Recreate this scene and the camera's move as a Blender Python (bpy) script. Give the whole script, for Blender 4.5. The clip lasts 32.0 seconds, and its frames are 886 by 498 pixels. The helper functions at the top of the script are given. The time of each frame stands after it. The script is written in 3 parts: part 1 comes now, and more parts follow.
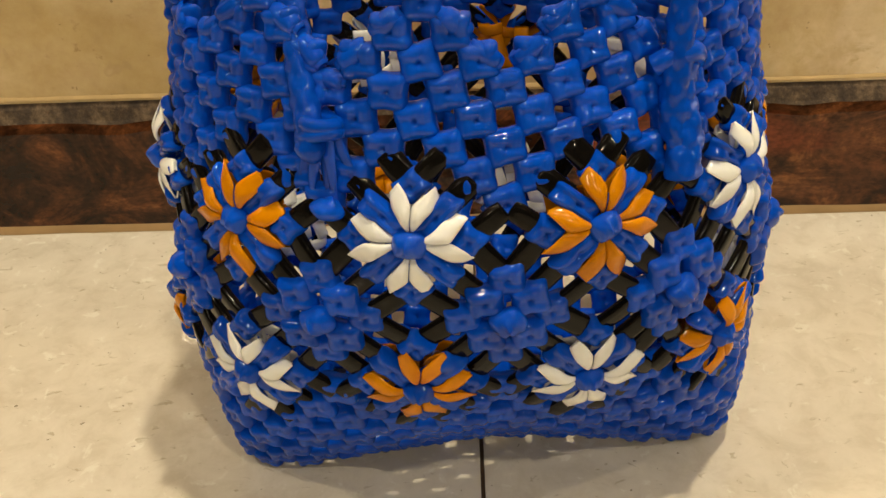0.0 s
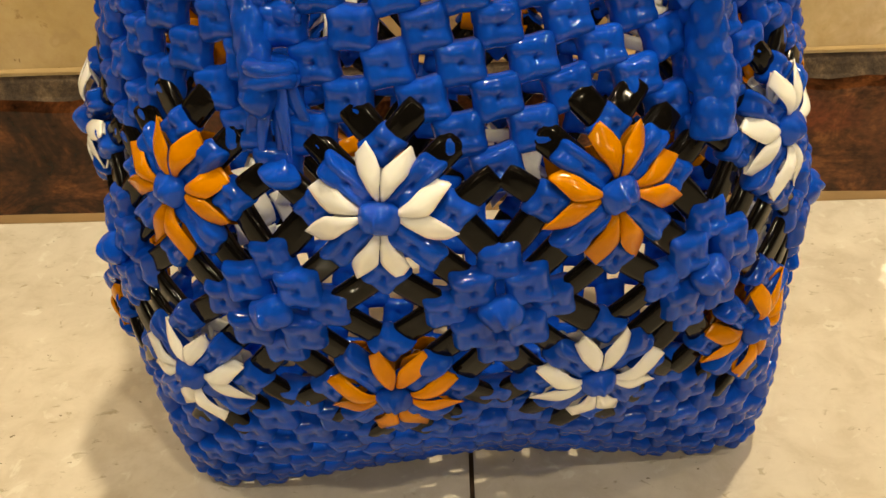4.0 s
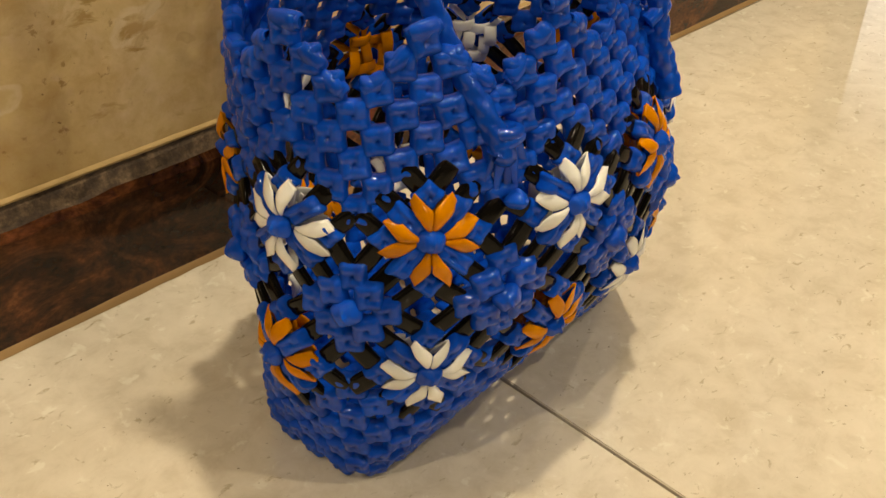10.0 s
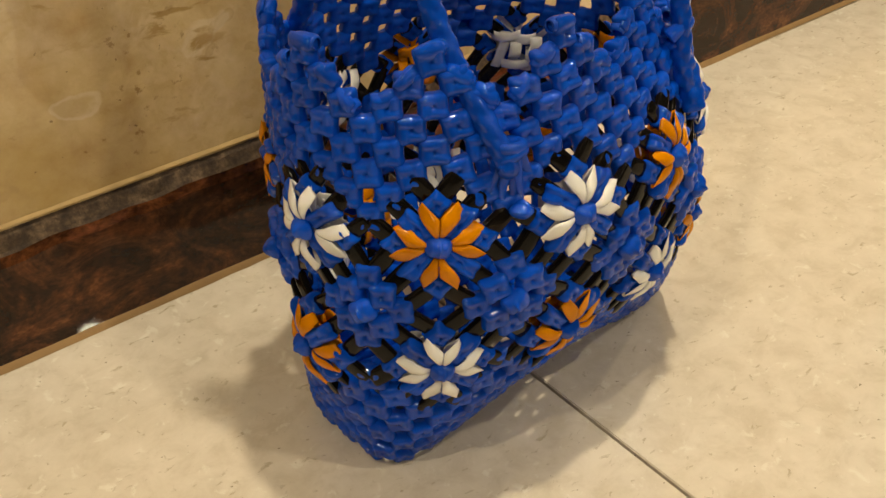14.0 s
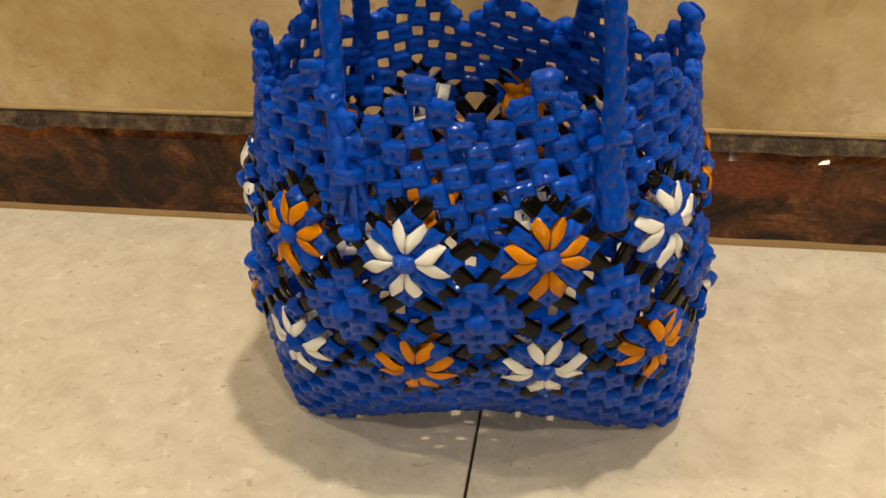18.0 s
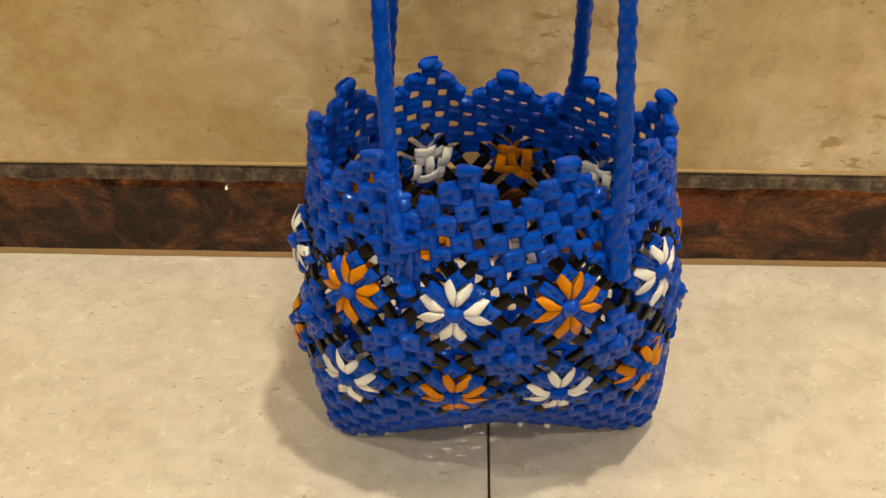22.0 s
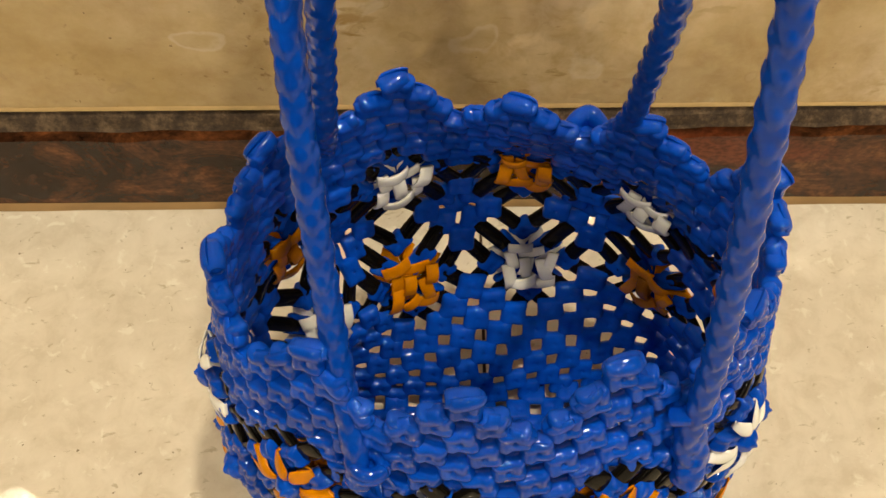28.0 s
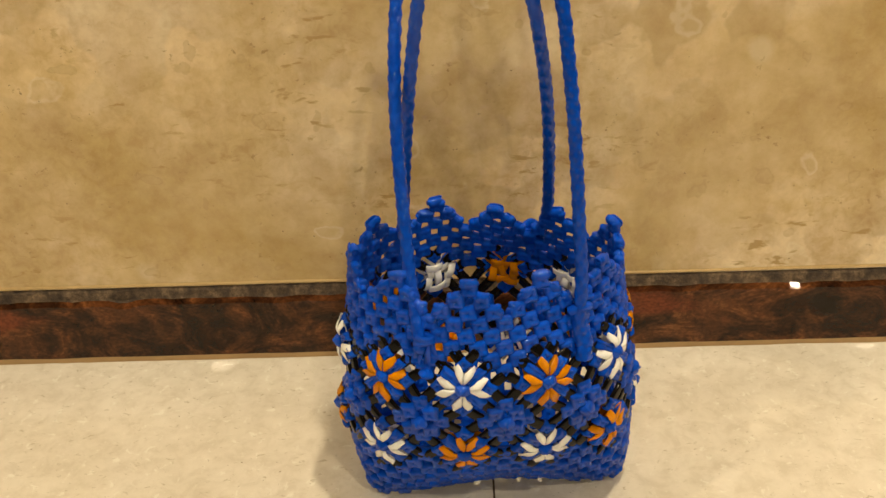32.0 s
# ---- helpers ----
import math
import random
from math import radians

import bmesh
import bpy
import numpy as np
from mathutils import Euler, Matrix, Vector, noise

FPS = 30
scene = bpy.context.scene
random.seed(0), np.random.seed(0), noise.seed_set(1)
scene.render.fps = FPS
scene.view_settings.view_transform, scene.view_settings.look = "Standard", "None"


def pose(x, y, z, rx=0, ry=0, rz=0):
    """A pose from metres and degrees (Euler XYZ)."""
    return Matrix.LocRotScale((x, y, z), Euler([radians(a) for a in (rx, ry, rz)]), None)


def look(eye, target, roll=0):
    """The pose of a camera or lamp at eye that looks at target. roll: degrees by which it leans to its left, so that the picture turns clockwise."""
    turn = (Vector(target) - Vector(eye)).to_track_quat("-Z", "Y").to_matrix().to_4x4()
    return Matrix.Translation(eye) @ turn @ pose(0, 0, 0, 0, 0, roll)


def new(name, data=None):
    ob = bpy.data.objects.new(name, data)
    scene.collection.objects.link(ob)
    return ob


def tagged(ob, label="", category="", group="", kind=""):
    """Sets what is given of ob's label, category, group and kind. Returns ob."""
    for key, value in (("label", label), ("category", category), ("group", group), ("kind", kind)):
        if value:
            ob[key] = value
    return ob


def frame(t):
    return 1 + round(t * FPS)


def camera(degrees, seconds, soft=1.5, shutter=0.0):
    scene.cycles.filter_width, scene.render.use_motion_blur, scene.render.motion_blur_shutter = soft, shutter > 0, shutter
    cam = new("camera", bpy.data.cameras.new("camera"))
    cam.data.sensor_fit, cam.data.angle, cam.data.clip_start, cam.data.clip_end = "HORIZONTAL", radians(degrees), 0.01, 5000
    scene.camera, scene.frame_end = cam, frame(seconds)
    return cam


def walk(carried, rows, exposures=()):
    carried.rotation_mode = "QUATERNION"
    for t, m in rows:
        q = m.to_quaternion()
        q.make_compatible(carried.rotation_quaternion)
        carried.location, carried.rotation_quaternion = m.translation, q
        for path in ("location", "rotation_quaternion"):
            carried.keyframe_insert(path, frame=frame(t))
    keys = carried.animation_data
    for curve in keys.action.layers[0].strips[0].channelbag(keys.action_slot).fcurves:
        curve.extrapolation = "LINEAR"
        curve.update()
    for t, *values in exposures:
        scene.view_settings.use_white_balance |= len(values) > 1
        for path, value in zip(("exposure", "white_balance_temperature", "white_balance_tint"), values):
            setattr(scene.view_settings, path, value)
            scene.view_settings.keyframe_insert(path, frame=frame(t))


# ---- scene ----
cam = camera(47.3, 32.0)

PATH = [
    (0, (0.023, -0.642, 0.386), (-0.015, 1.038, -0.699), -1.9),
    (0.5, (0.024, -0.626, 0.371), (-0.012, 1.041, -0.733), -2.3),
    (1, (0.028, -0.613, 0.361), (-0.027, 1.052, -0.745), -2.6),
    (1.5, (0.031, -0.602, 0.35), (-0.028, 1.062, -0.759), -3.0),
    (2, (0.034, -0.594, 0.333), (-0.026, 1.089, -0.745), -2.8),
    (2.5, (0.033, -0.588, 0.333), (-0.024, 1.1, -0.739), -2.3),
    (4.5, (0.018, -0.587, 0.343), (0.025, 1.101, -0.73), -1.4),
    (5, (-0.009, -0.604, 0.354), (0.078, 1.071, -0.736), -0.7),
    (5.5, (-0.051, -0.616, 0.369), (0.181, 1.061, -0.696), 1.4),
    (6, (-0.098, -0.63, 0.369), (0.254, 1.036, -0.679), 2.9),
    (6.5, (-0.127, -0.631, 0.379), (0.352, 1.006, -0.666), 2.9),
    (7, (-0.159, -0.621, 0.39), (0.471, 0.956, -0.667), 1.9),
    (7.5, (-0.195, -0.61, 0.4), (0.562, 0.89, -0.685), 1.4),
    (8, (-0.234, -0.602, 0.413), (0.617, 0.836, -0.687), 0.4),
    (8.5, (-0.267, -0.591, 0.417), (0.672, 0.763, -0.716), 0.5),
    (9, (-0.297, -0.58, 0.426), (0.747, 0.686, -0.718), 1.2),
    (9.5, (-0.328, -0.57, 0.433), (0.797, 0.637, -0.697), 1.6),
    (10, (-0.346, -0.56, 0.436), (0.831, 0.592, -0.697), 1.4),
    (10.5, (-0.356, -0.551, 0.435), (0.863, 0.552, -0.704), 1.8),
    (11, (-0.366, -0.546, 0.438), (0.887, 0.542, -0.679), 1.3),
    (11.5, (-0.377, -0.531, 0.438), (0.901, 0.541, -0.666), 1.0),
    (12, (-0.381, -0.531, 0.438), (0.909, 0.541, -0.653), 0.7),
    (12.5, (-0.377, -0.539, 0.436), (0.887, 0.551, -0.667), -0.3),
    (13, (-0.358, -0.556, 0.452), (0.836, 0.611, -0.649), -1.6),
    (13.5, (-0.335, -0.587, 0.455), (0.744, 0.658, -0.679), -2.2),
    (15.5, (-0.188, -0.706, 0.488), (0.352, 0.855, -0.64), 1.3),
    (16, (-0.109, -0.738, 0.484), (0.211, 0.881, -0.645), 3.0),
    (16.5, (-0.042, -0.753, 0.495), (0.101, 0.879, -0.653), 1.8),
    (17, (0.006, -0.757, 0.489), (0.008, 0.885, -0.654), 0.0),
    (17.5, (0.065, -0.753, 0.486), (-0.097, 0.882, -0.655), -2.2),
    (18, (0.105, -0.749, 0.484), (-0.198, 0.885, -0.63), -2.5),
    (18.5, (0.142, -0.742, 0.472), (-0.243, 0.868, -0.651), -2.9),
    (19, (0.168, -0.733, 0.467), (-0.287, 0.863, -0.65), -3.0),
    (19.5, (0.165, -0.741, 0.475), (-0.278, 0.858, -0.643), -4.1),
    (20, (0.126, -0.756, 0.493), (-0.227, 0.886, -0.594), -3.0),
    (20.5, (0.084, -0.769, 0.511), (-0.156, 0.882, -0.593), -2.3),
    (21, (0.048, -0.794, 0.531), (-0.074, 0.855, -0.595), -0.6),
    (21.5, (0.025, -0.827, 0.55), (-0.035, 0.827, -0.573), 0.3),
    (22, (0.007, -0.831, 0.596), (-0.032, 0.801, -0.561), 0.5),
    (22.5, (-0.006, -0.816, 0.639), (-0.066, 0.792, -0.549), -0.2),
    (23, (-0.008, -0.784, 0.672), (-0.072, 0.795, -0.554), -0.9),
    (23.5, (-0.014, -0.754, 0.672), (-0.062, 0.793, -0.595), 0.4),
    (24, (-0.02, -0.698, 0.668), (-0.06, 0.807, -0.648), 0.1),
    (24.5, (-0.017, -0.646, 0.641), (-0.074, 0.82, -0.719), -0.9),
    (25, (-0.015, -0.599, 0.626), (-0.043, 0.81, -0.793), -0.4),
    (25.5, (-0.017, -0.566, 0.619), (-0.04, 0.776, -0.863), 0.0),
    (27.5, (-0.006, -0.452, 0.633), (0.02, 0.643, -1.04), 1.6),
    (28, (-0.001, -0.439, 0.633), (0.01, 0.614, -1.067), 0.5),
    (28.5, (-0.004, -0.447, 0.639), (0.008, 0.626, -1.049), 0.0),
    (29, (0.0, -0.488, 0.633), (-0.028, 0.645, -1.014), -2.6),
    (29.5, (0.001, -0.557, 0.638), (-0.008, 0.739, -0.885), -1.5),
    (30, (-0.001, -0.656, 0.656), (-0.062, 0.773, -0.743), -3.1),
    (30.5, (-0.01, -0.753, 0.662), (-0.087, 0.814, -0.578), -3.4),
    (31, (-0.006, -0.844, 0.678), (-0.084, 0.793, -0.467), -3.4),
    (31.5, (-0.001, -0.945, 0.708), (-0.09, 0.752, -0.347), -2.6),
    (32, (0.007, -1.026, 0.727), (-0.036, 0.711, -0.264), -2.0),
]
walk(cam, [(t, look(eye, target, roll)) for t, eye, target, roll in PATH],
     [(0, 0.06, 6500, 10), (1.0, 0.06, 6500, 10), (2.0, 0.08, 7000, 11), (2.5, 0.12, 7000, 11), (4.5, 0.22, 7200, 9), (5.5, 0.36, 8000, 8), (7.0, 0.29, 7700, 9), (8.2, 0.16, 7100, 10), (9.0, 0.0, 7000, 11), (11.0, -0.06, 6800, 10), (13.5, -0.08, 6700, 11), (17.0, -0.06, 6500, 11), (19.0, -0.11, 6450, 11), (21.0, -0.05, 6350, 11), (22.0, 0.0, 6350, 11), (24.0, -0.06, 6150, 12), (25.5, 0.08, 6050, 11), (28.0, 0.06, 6600, 11), (30.0, 0.10, 7050, 10), (31.0, 0.12, 7100, 9), (32.0, 0.06, 6750, 10)])

# ---- world and lights ----
world = bpy.data.worlds.new("world")
scene.world = world
world.use_nodes = True
wbg = world.node_tree.nodes["Background"]
wbg.inputs["Color"].default_value = (1.0, 0.80, 0.58, 1)
wbg.inputs["Strength"].default_value = 0.01


def downlight(x, y, watts, z=2.62, size=0.11):
    lamp = bpy.data.lights.new("downlight_or_fill_lamp", "AREA")
    lamp.shape, lamp.size, lamp.energy, lamp.color, lamp.spread = "DISK", size, watts * 0.80, (1.0, 0.885, 0.62), radians(160)
    ob = new("downlight_or_fill_lamp", lamp)
    ob.matrix_world = pose(x, y, z)
    return ob


# x, y, watts, width of the opening
# lamps at (2.2, -0.30), (-3.4, -1.2) and (0.6, -1.7) are added fill light
LIGHTS = ((-1.30, -3.60, 29, 0.12), (0.65, -3.60, 24, 0.11), (2.32, -3.60, 18, 0.11), (0.40, -0.25, 31, 0.11), (-1.38, -0.70, 18, 0.11), (2.2, -0.30, 14, 0.11), (-3.4, -1.2, 9, 0.11), (0.6, -1.7, 19, 0.11))
for lx, ly, lw, ls in LIGHTS:
    downlight(lx, ly, lw, 2.62, ls)

# ---- materials ----


def nodes_of(name, rough=0.5):
    m = bpy.data.materials.new(name)
    m.use_nodes = True
    nt = m.node_tree
    b = nt.nodes["Principled BSDF"]
    b.inputs["Roughness"].default_value = rough
    return m, nt, b


def node(nt, kind, **values):
    n = nt.nodes.new(kind)
    for k, v in values.items():
        n.inputs[k.replace("_", " ")].default_value = v
    return n


def ramp(nt, fac, *stops):
    r = nt.nodes.new("ShaderNodeValToRGB")
    while len(r.color_ramp.elements) < len(stops):
        r.color_ramp.elements.new(0.5)
    for e, (p, c) in zip(r.color_ramp.elements, stops):
        e.position, e.color = p, (*c, 1)
    nt.links.new(fac, r.inputs["Fac"])
    return r.outputs["Color"]


def mixed(nt, fac, a, b, mode="MIX"):
    m = nt.nodes.new("ShaderNodeMix")
    m.data_type, m.blend_type = "RGBA", mode
    for value, i in ((fac, 0), (a, 6), (b, 7)):
        if isinstance(value, (int, float)):
            m.inputs[i].default_value = value
        elif isinstance(value, tuple):
            m.inputs[i].default_value = (*value, 1)
        else:
            nt.links.new(value, m.inputs[i])
    return m.outputs[2]


def bump(nt, b, height, strength, distance):
    n = nt.nodes.new("ShaderNodeBump")
    n.inputs["Strength"].default_value, n.inputs["Distance"].default_value = strength, distance
    nt.links.new(height, n.inputs["Height"])
    nt.links.new(n.outputs["Normal"], b.inputs["Normal"])


def places(nt, scale=(1, 1, 1)):
    g = nt.nodes.new("ShaderNodeNewGeometry")
    m = nt.nodes.new("ShaderNodeMapping")
    m.inputs["Scale"].default_value = scale
    nt.links.new(g.outputs["Position"], m.inputs["Vector"])
    return m.outputs["Vector"]


def noisy(nt, where, scale, detail=4.0, rough=0.55, warp=0.0):
    n = node(nt, "ShaderNodeTexNoise", Scale=scale, Detail=detail, Roughness=rough, Distortion=warp)
    nt.links.new(where, n.inputs["Vector"])
    return n.outputs["Fac"]


def plastic(name, dark, light, rough, inner=0.12, ior=1.36):
    """Glossy plastic cane: a slow change of tone, faint drawn streaks and a dulled bloom."""
    m, nt, b = nodes_of(name, rough)
    where = places(nt)
    tone = noisy(nt, where, 90, 3)
    rnd = nt.nodes.new("ShaderNodeObjectInfo").outputs["Random"]
    col = mixed(nt, ramp(nt, tone, (0.3, (0, 0, 0)), (0.7, (1, 1, 1))), dark, light)
    hsv = nt.nodes.new("ShaderNodeHueSaturation")
    span = node(nt, "ShaderNodeMapRange", To_Min=0.86, To_Max=1.12)
    nt.links.new(rnd, span.inputs["Value"])
    nt.links.new(span.outputs["Result"], hsv.inputs["Value"])
    nt.links.new(col, hsv.inputs["Color"])
    nt.links.new(hsv.outputs["Color"], b.inputs["Base Color"])
    dull = noisy(nt, where, 260, 3)
    span2 = node(nt, "ShaderNodeMapRange", From_Min=0.3, From_Max=0.75, To_Min=rough * 0.75, To_Max=rough * 1.5)
    nt.links.new(dull, span2.inputs["Value"])
    nt.links.new(span2.outputs["Result"], b.inputs["Roughness"])
    b.inputs["Subsurface Weight"].default_value = inner
    b.inputs["Subsurface Radius"].default_value = (0.002, 0.002, 0.004)
    b.inputs["IOR"].default_value = ior
    bump(nt, b, noisy(nt, where, 220, 2), 0.06, 0.0006)
    return m


BLUE = plastic("blue_plastic_cane", (0.0002, 0.049, 0.437), (0.0005, 0.073, 0.585), 0.085, 0.0, 1.39)
WHITE = plastic("white_plastic_cane", (0.85, 0.84, 0.82), (0.92, 0.91, 0.90), 0.17, 0.1)
ORANGE = plastic("orange_plastic_cane", (0.55, 0.178, 0.0002), (0.72, 0.258, 0.0004), 0.13, 0.02, 1.33)
BLACK = plastic("black_plastic_cane", (0.003, 0.0026, 0.0022), (0.006, 0.005, 0.0045), 0.09, 0.0, 1.30)


def wall_marble():
    m, nt, b = nodes_of("beige_marble", 0.16)
    where = places(nt, (1, 1, 1))
    base = ramp(nt, noisy(nt, where, 2.9, 9, 0.60, 0.15), (0.38, (0.56, 0.40, 0.165)), (0.5, (0.70, 0.54, 0.305)), (0.62, (0.83, 0.69, 0.50)))
    cloud = ramp(nt, noisy(nt, where, 24, 8, 0.70, 0.15), (0.36, (1.04, 1.04, 1.04)), (0.50, (0.88, 0.83, 0.74)), (0.66, (0.66, 0.54, 0.38)))
    col = mixed(nt, 0.46, base, cloud, "MULTIPLY")
    # broken patches of paler and browner stone with soft borders
    shift = nt.nodes.new("ShaderNodeVectorMath")
    push = node(nt, "ShaderNodeTexNoise", Scale=14.0, Detail=4.0)
    nt.links.new(where, push.inputs["Vector"])
    small = nt.nodes.new("ShaderNodeVectorMath")
    small.operation = "SCALE"
    small.inputs["Scale"].default_value = 0.10
    nt.links.new(push.outputs["Color"], small.inputs[0])
    nt.links.new(where, shift.inputs[0])
    nt.links.new(small.outputs["Vector"], shift.inputs[1])
    cells = node(nt, "ShaderNodeTexVoronoi", Scale=15.0, Randomness=1.0)
    cells.feature = "SMOOTH_F1"
    cells.inputs["Smoothness"].default_value = 0.25
    nt.links.new(shift.outputs["Vector"], cells.inputs["Vector"])
    grey = nt.nodes.new("ShaderNodeRGBToBW")
    nt.links.new(cells.outputs["Color"], grey.inputs["Color"])
    patch = ramp(nt, grey.outputs["Val"], (0.25, (0.82, 0.76, 0.66)), (0.55, (1, 1, 1)), (0.85, (1.18, 1.18, 1.17)))
    where_patch = ramp(nt, noisy(nt, where, 3.1, 3), (0.42, (0.12, 0.12, 0.12)), (0.58, (0.8, 0.8, 0.8)))
    col = mixed(nt, where_patch, col, mixed(nt, 1.0, col, patch, "MULTIPLY"))
    # pale round fossils
    vor = node(nt, "ShaderNodeTexVoronoi", Scale=17.0, Randomness=1.0)
    warp = nt.nodes.new("ShaderNodeVectorMath")
    nt.links.new(where, warp.inputs[0])
    nz = node(nt, "ShaderNodeTexNoise", Scale=25.0, Detail=3.0)
    nt.links.new(where, nz.inputs["Vector"])
    sc = nt.nodes.new("ShaderNodeVectorMath")
    sc.operation = "SCALE"
    sc.inputs["Scale"].default_value = 0.02
    nt.links.new(nz.outputs["Color"], sc.inputs[0])
    nt.links.new(sc.outputs["Vector"], warp.inputs[1])
    nt.links.new(warp.outputs["Vector"], vor.inputs["Vector"])
    fossil = ramp(nt, vor.outputs["Distance"], (0.16, (1, 1, 1)), (0.30, (0, 0, 0)))
    some = ramp(nt, noisy(nt, where, 7, 2), (0.55, (0, 0, 0)), (0.66, (0.45, 0.45, 0.45)))
    col = mixed(nt, mixed(nt, 1.0, fossil, some, "MULTIPLY"), col, (0.74, 0.63, 0.43))
    # rare ochre clasts with a darker border, and pale shell rings
    for scale, limit, inner, ring_c, fill_c, lo, hi in ((30.0, 0.86, 0.45, (0.45, 0.30, 0.135), (0.56, 0.40, 0.20), 0.17, 0.28), (13.0, 0.72, 0.30, (0.82, 0.72, 0.53), (0.60, 0.46, 0.27), 0.14, 0.24)):
        cell = node(nt, "ShaderNodeTexVoronoi", Scale=scale, Randomness=1.0)
        nt.links.new(shift.outputs["Vector"], cell.inputs["Vector"])
        pick = nt.nodes.new("ShaderNodeSeparateColor")
        nt.links.new(cell.outputs["Color"], pick.inputs["Color"])
        chosen = ramp(nt, pick.outputs["Red"], (limit, (0, 0, 0)), (limit + 0.01, (1, 1, 1)))
        body = ramp(nt, cell.outputs["Distance"], (lo, (inner, inner, inner)), (lo + 0.03, (0.34, 0.34, 0.34)), (hi - 0.03, (0.34, 0.34, 0.34)), (hi, (0, 0, 0)))
        tone = ramp(nt, cell.outputs["Distance"], (lo, fill_c), (lo + 0.04, ring_c))
        col = mixed(nt, mixed(nt, 1.0, chosen, body, "MULTIPLY"), col, tone)
    # mottling a finger's width across, and slanting ochre flecks where the stone is open
    mottle = ramp(nt, noisy(nt, where, 62, 6, 0.66, 0.5), (0.36, (0.90, 0.85, 0.76)), (0.50, (1, 1, 1)), (0.64, (1.07, 1.08, 1.09)))
    col = mixed(nt, ramp(nt, noisy(nt, where, 4.2, 3), (0.40, (0.25, 0.25, 0.25)), (0.56, (1, 1, 1))), col, mixed(nt, 1.0, col, mottle, "MULTIPLY"))
    slant = nt.nodes.new("ShaderNodeMapping")
    slant.inputs["Rotation"].default_value = (0, radians(-38), 0)
    slant.inputs["Scale"].default_value = (0.55, 1, 1.5)
    nt.links.new(places(nt), slant.inputs["Vector"])
    fleck = mixed(nt, 1.0, ramp(nt, noisy(nt, slant.outputs["Vector"], 46, 4, 0.6, 0.4), (0.595, (0, 0, 0)), (0.655, (0.85, 0.85, 0.85))), ramp(nt, noisy(nt, where, 4.8, 3, 0.5), (0.45, (0, 0, 0)), (0.56, (1, 1, 1))), "MULTIPLY")
    col = mixed(nt, fleck, col, (0.44, 0.275, 0.095))
    # open pits, brown with dust, in loose groups
    pit = noisy(nt, places(nt, (1, 1, 1.1)), 105, 4, 0.6, 0.25)
    group = noisy(nt, places(nt, (1.0, 1, 1.3)), 7.5, 4, 0.6, 0.3)
    pits = mixed(nt, 1.0, ramp(nt, pit, (0.630, (0, 0, 0)), (0.69, (1, 1, 1))), ramp(nt, group, (0.49, (0, 0, 0)), (0.62, (1, 1, 1))), "MULTIPLY")
    col = mixed(nt, mixed(nt, 1.0, pits, (0.72, 0.72, 0.72), "MULTIPLY"), col, (0.31, 0.175, 0.058))
    dots = ramp(nt, noisy(nt, where, 190, 2, 0.5), (0.745, (0, 0, 0)), (0.775, (0.6, 0.6, 0.6)))
    col = mixed(nt, dots, col, (0.13, 0.062, 0.020))
    nt.links.new(col, b.inputs["Base Color"])
    gloss = node(nt, "ShaderNodeMapRange", To_Min=0.004, To_Max=0.016)
    b.inputs["IOR"].default_value = 1.78
    nt.links.new(noisy(nt, where, 14, 4), gloss.inputs["Value"])
    nt.links.new(gloss.outputs["Result"], b.inputs["Roughness"])
    return m


def ramp_down(nt, value, full, none):
    n = node(nt, "ShaderNodeMapRange", From_Min=full, From_Max=none, To_Min=0.9, To_Max=0.0)
    nt.links.new(value, n.inputs["Value"])
    return n.outputs["Result"]


def skirting_stone():
    m, nt, b = nodes_of("dark_brown_granite", 0.025)
    where = places(nt, (1, 1, 1.5))
    base = ramp(nt, noisy(nt, where, 13, 9, 0.70, 1.4), (0.34, (0.010, 0.0036, 0.0018)), (0.48, (0.038, 0.014, 0.006)), (0.58, (0.110, 0.038, 0.014)), (0.70, (0.26, 0.100, 0.034)))
    red = ramp(nt, noisy(nt, places(nt, (1, 1, 2.6)), 5.2, 3, 0.5, 1.2), (0.62, (0, 0, 0)), (0.72, (0.55, 0.55, 0.55)))
    col = mixed(nt, red, base, (0.13, 0.045, 0.018))
    # two rusty-red lenses in the stone
    for px, half, high in ((0.185, 0.10, 0.020), (-0.60, 0.09, 0.020)):
        shift = nt.nodes.new("ShaderNodeMapping")
        shift.vector_type = "TEXTURE"
        shift.inputs["Location"].default_value = (px, 0, 0.062)
        shift.inputs["Scale"].default_value = (half, 1, high)
        nt.links.new(places(nt), shift.inputs["Vector"])
        far = nt.nodes.new("ShaderNodeVectorMath")
        far.operation = "LENGTH"
        nt.links.new(shift.outputs["Vector"], far.inputs[0])
        ragged = nt.nodes.new("ShaderNodeMath")
        ragged.operation = "MULTIPLY_ADD"
        ragged.inputs[1].default_value = 0.9
        nt.links.new(noisy(nt, places(nt, (1, 1, 3)), 28, 5), ragged.inputs[0])
        nt.links.new(far.outputs["Value"], ragged.inputs[2])
        col = mixed(nt, ramp_down(nt, ragged.outputs["Value"], 1.05, 1.55), col, (0.20, 0.048, 0.018))
    grain = ramp(nt, noisy(nt, where, 210, 3), (0.35, (0.55, 0.55, 0.55)), (0.65, (1.25, 1.2, 1.15)))
    col = mixed(nt, 0.8, col, grain, "MULTIPLY")
    nt.links.new(col, b.inputs["Base Color"])
    b.inputs["Specular IOR Level"].default_value = 0.34
    bump(nt, b, noisy(nt, where, 60, 3), 0.012, 0.001)
    return m


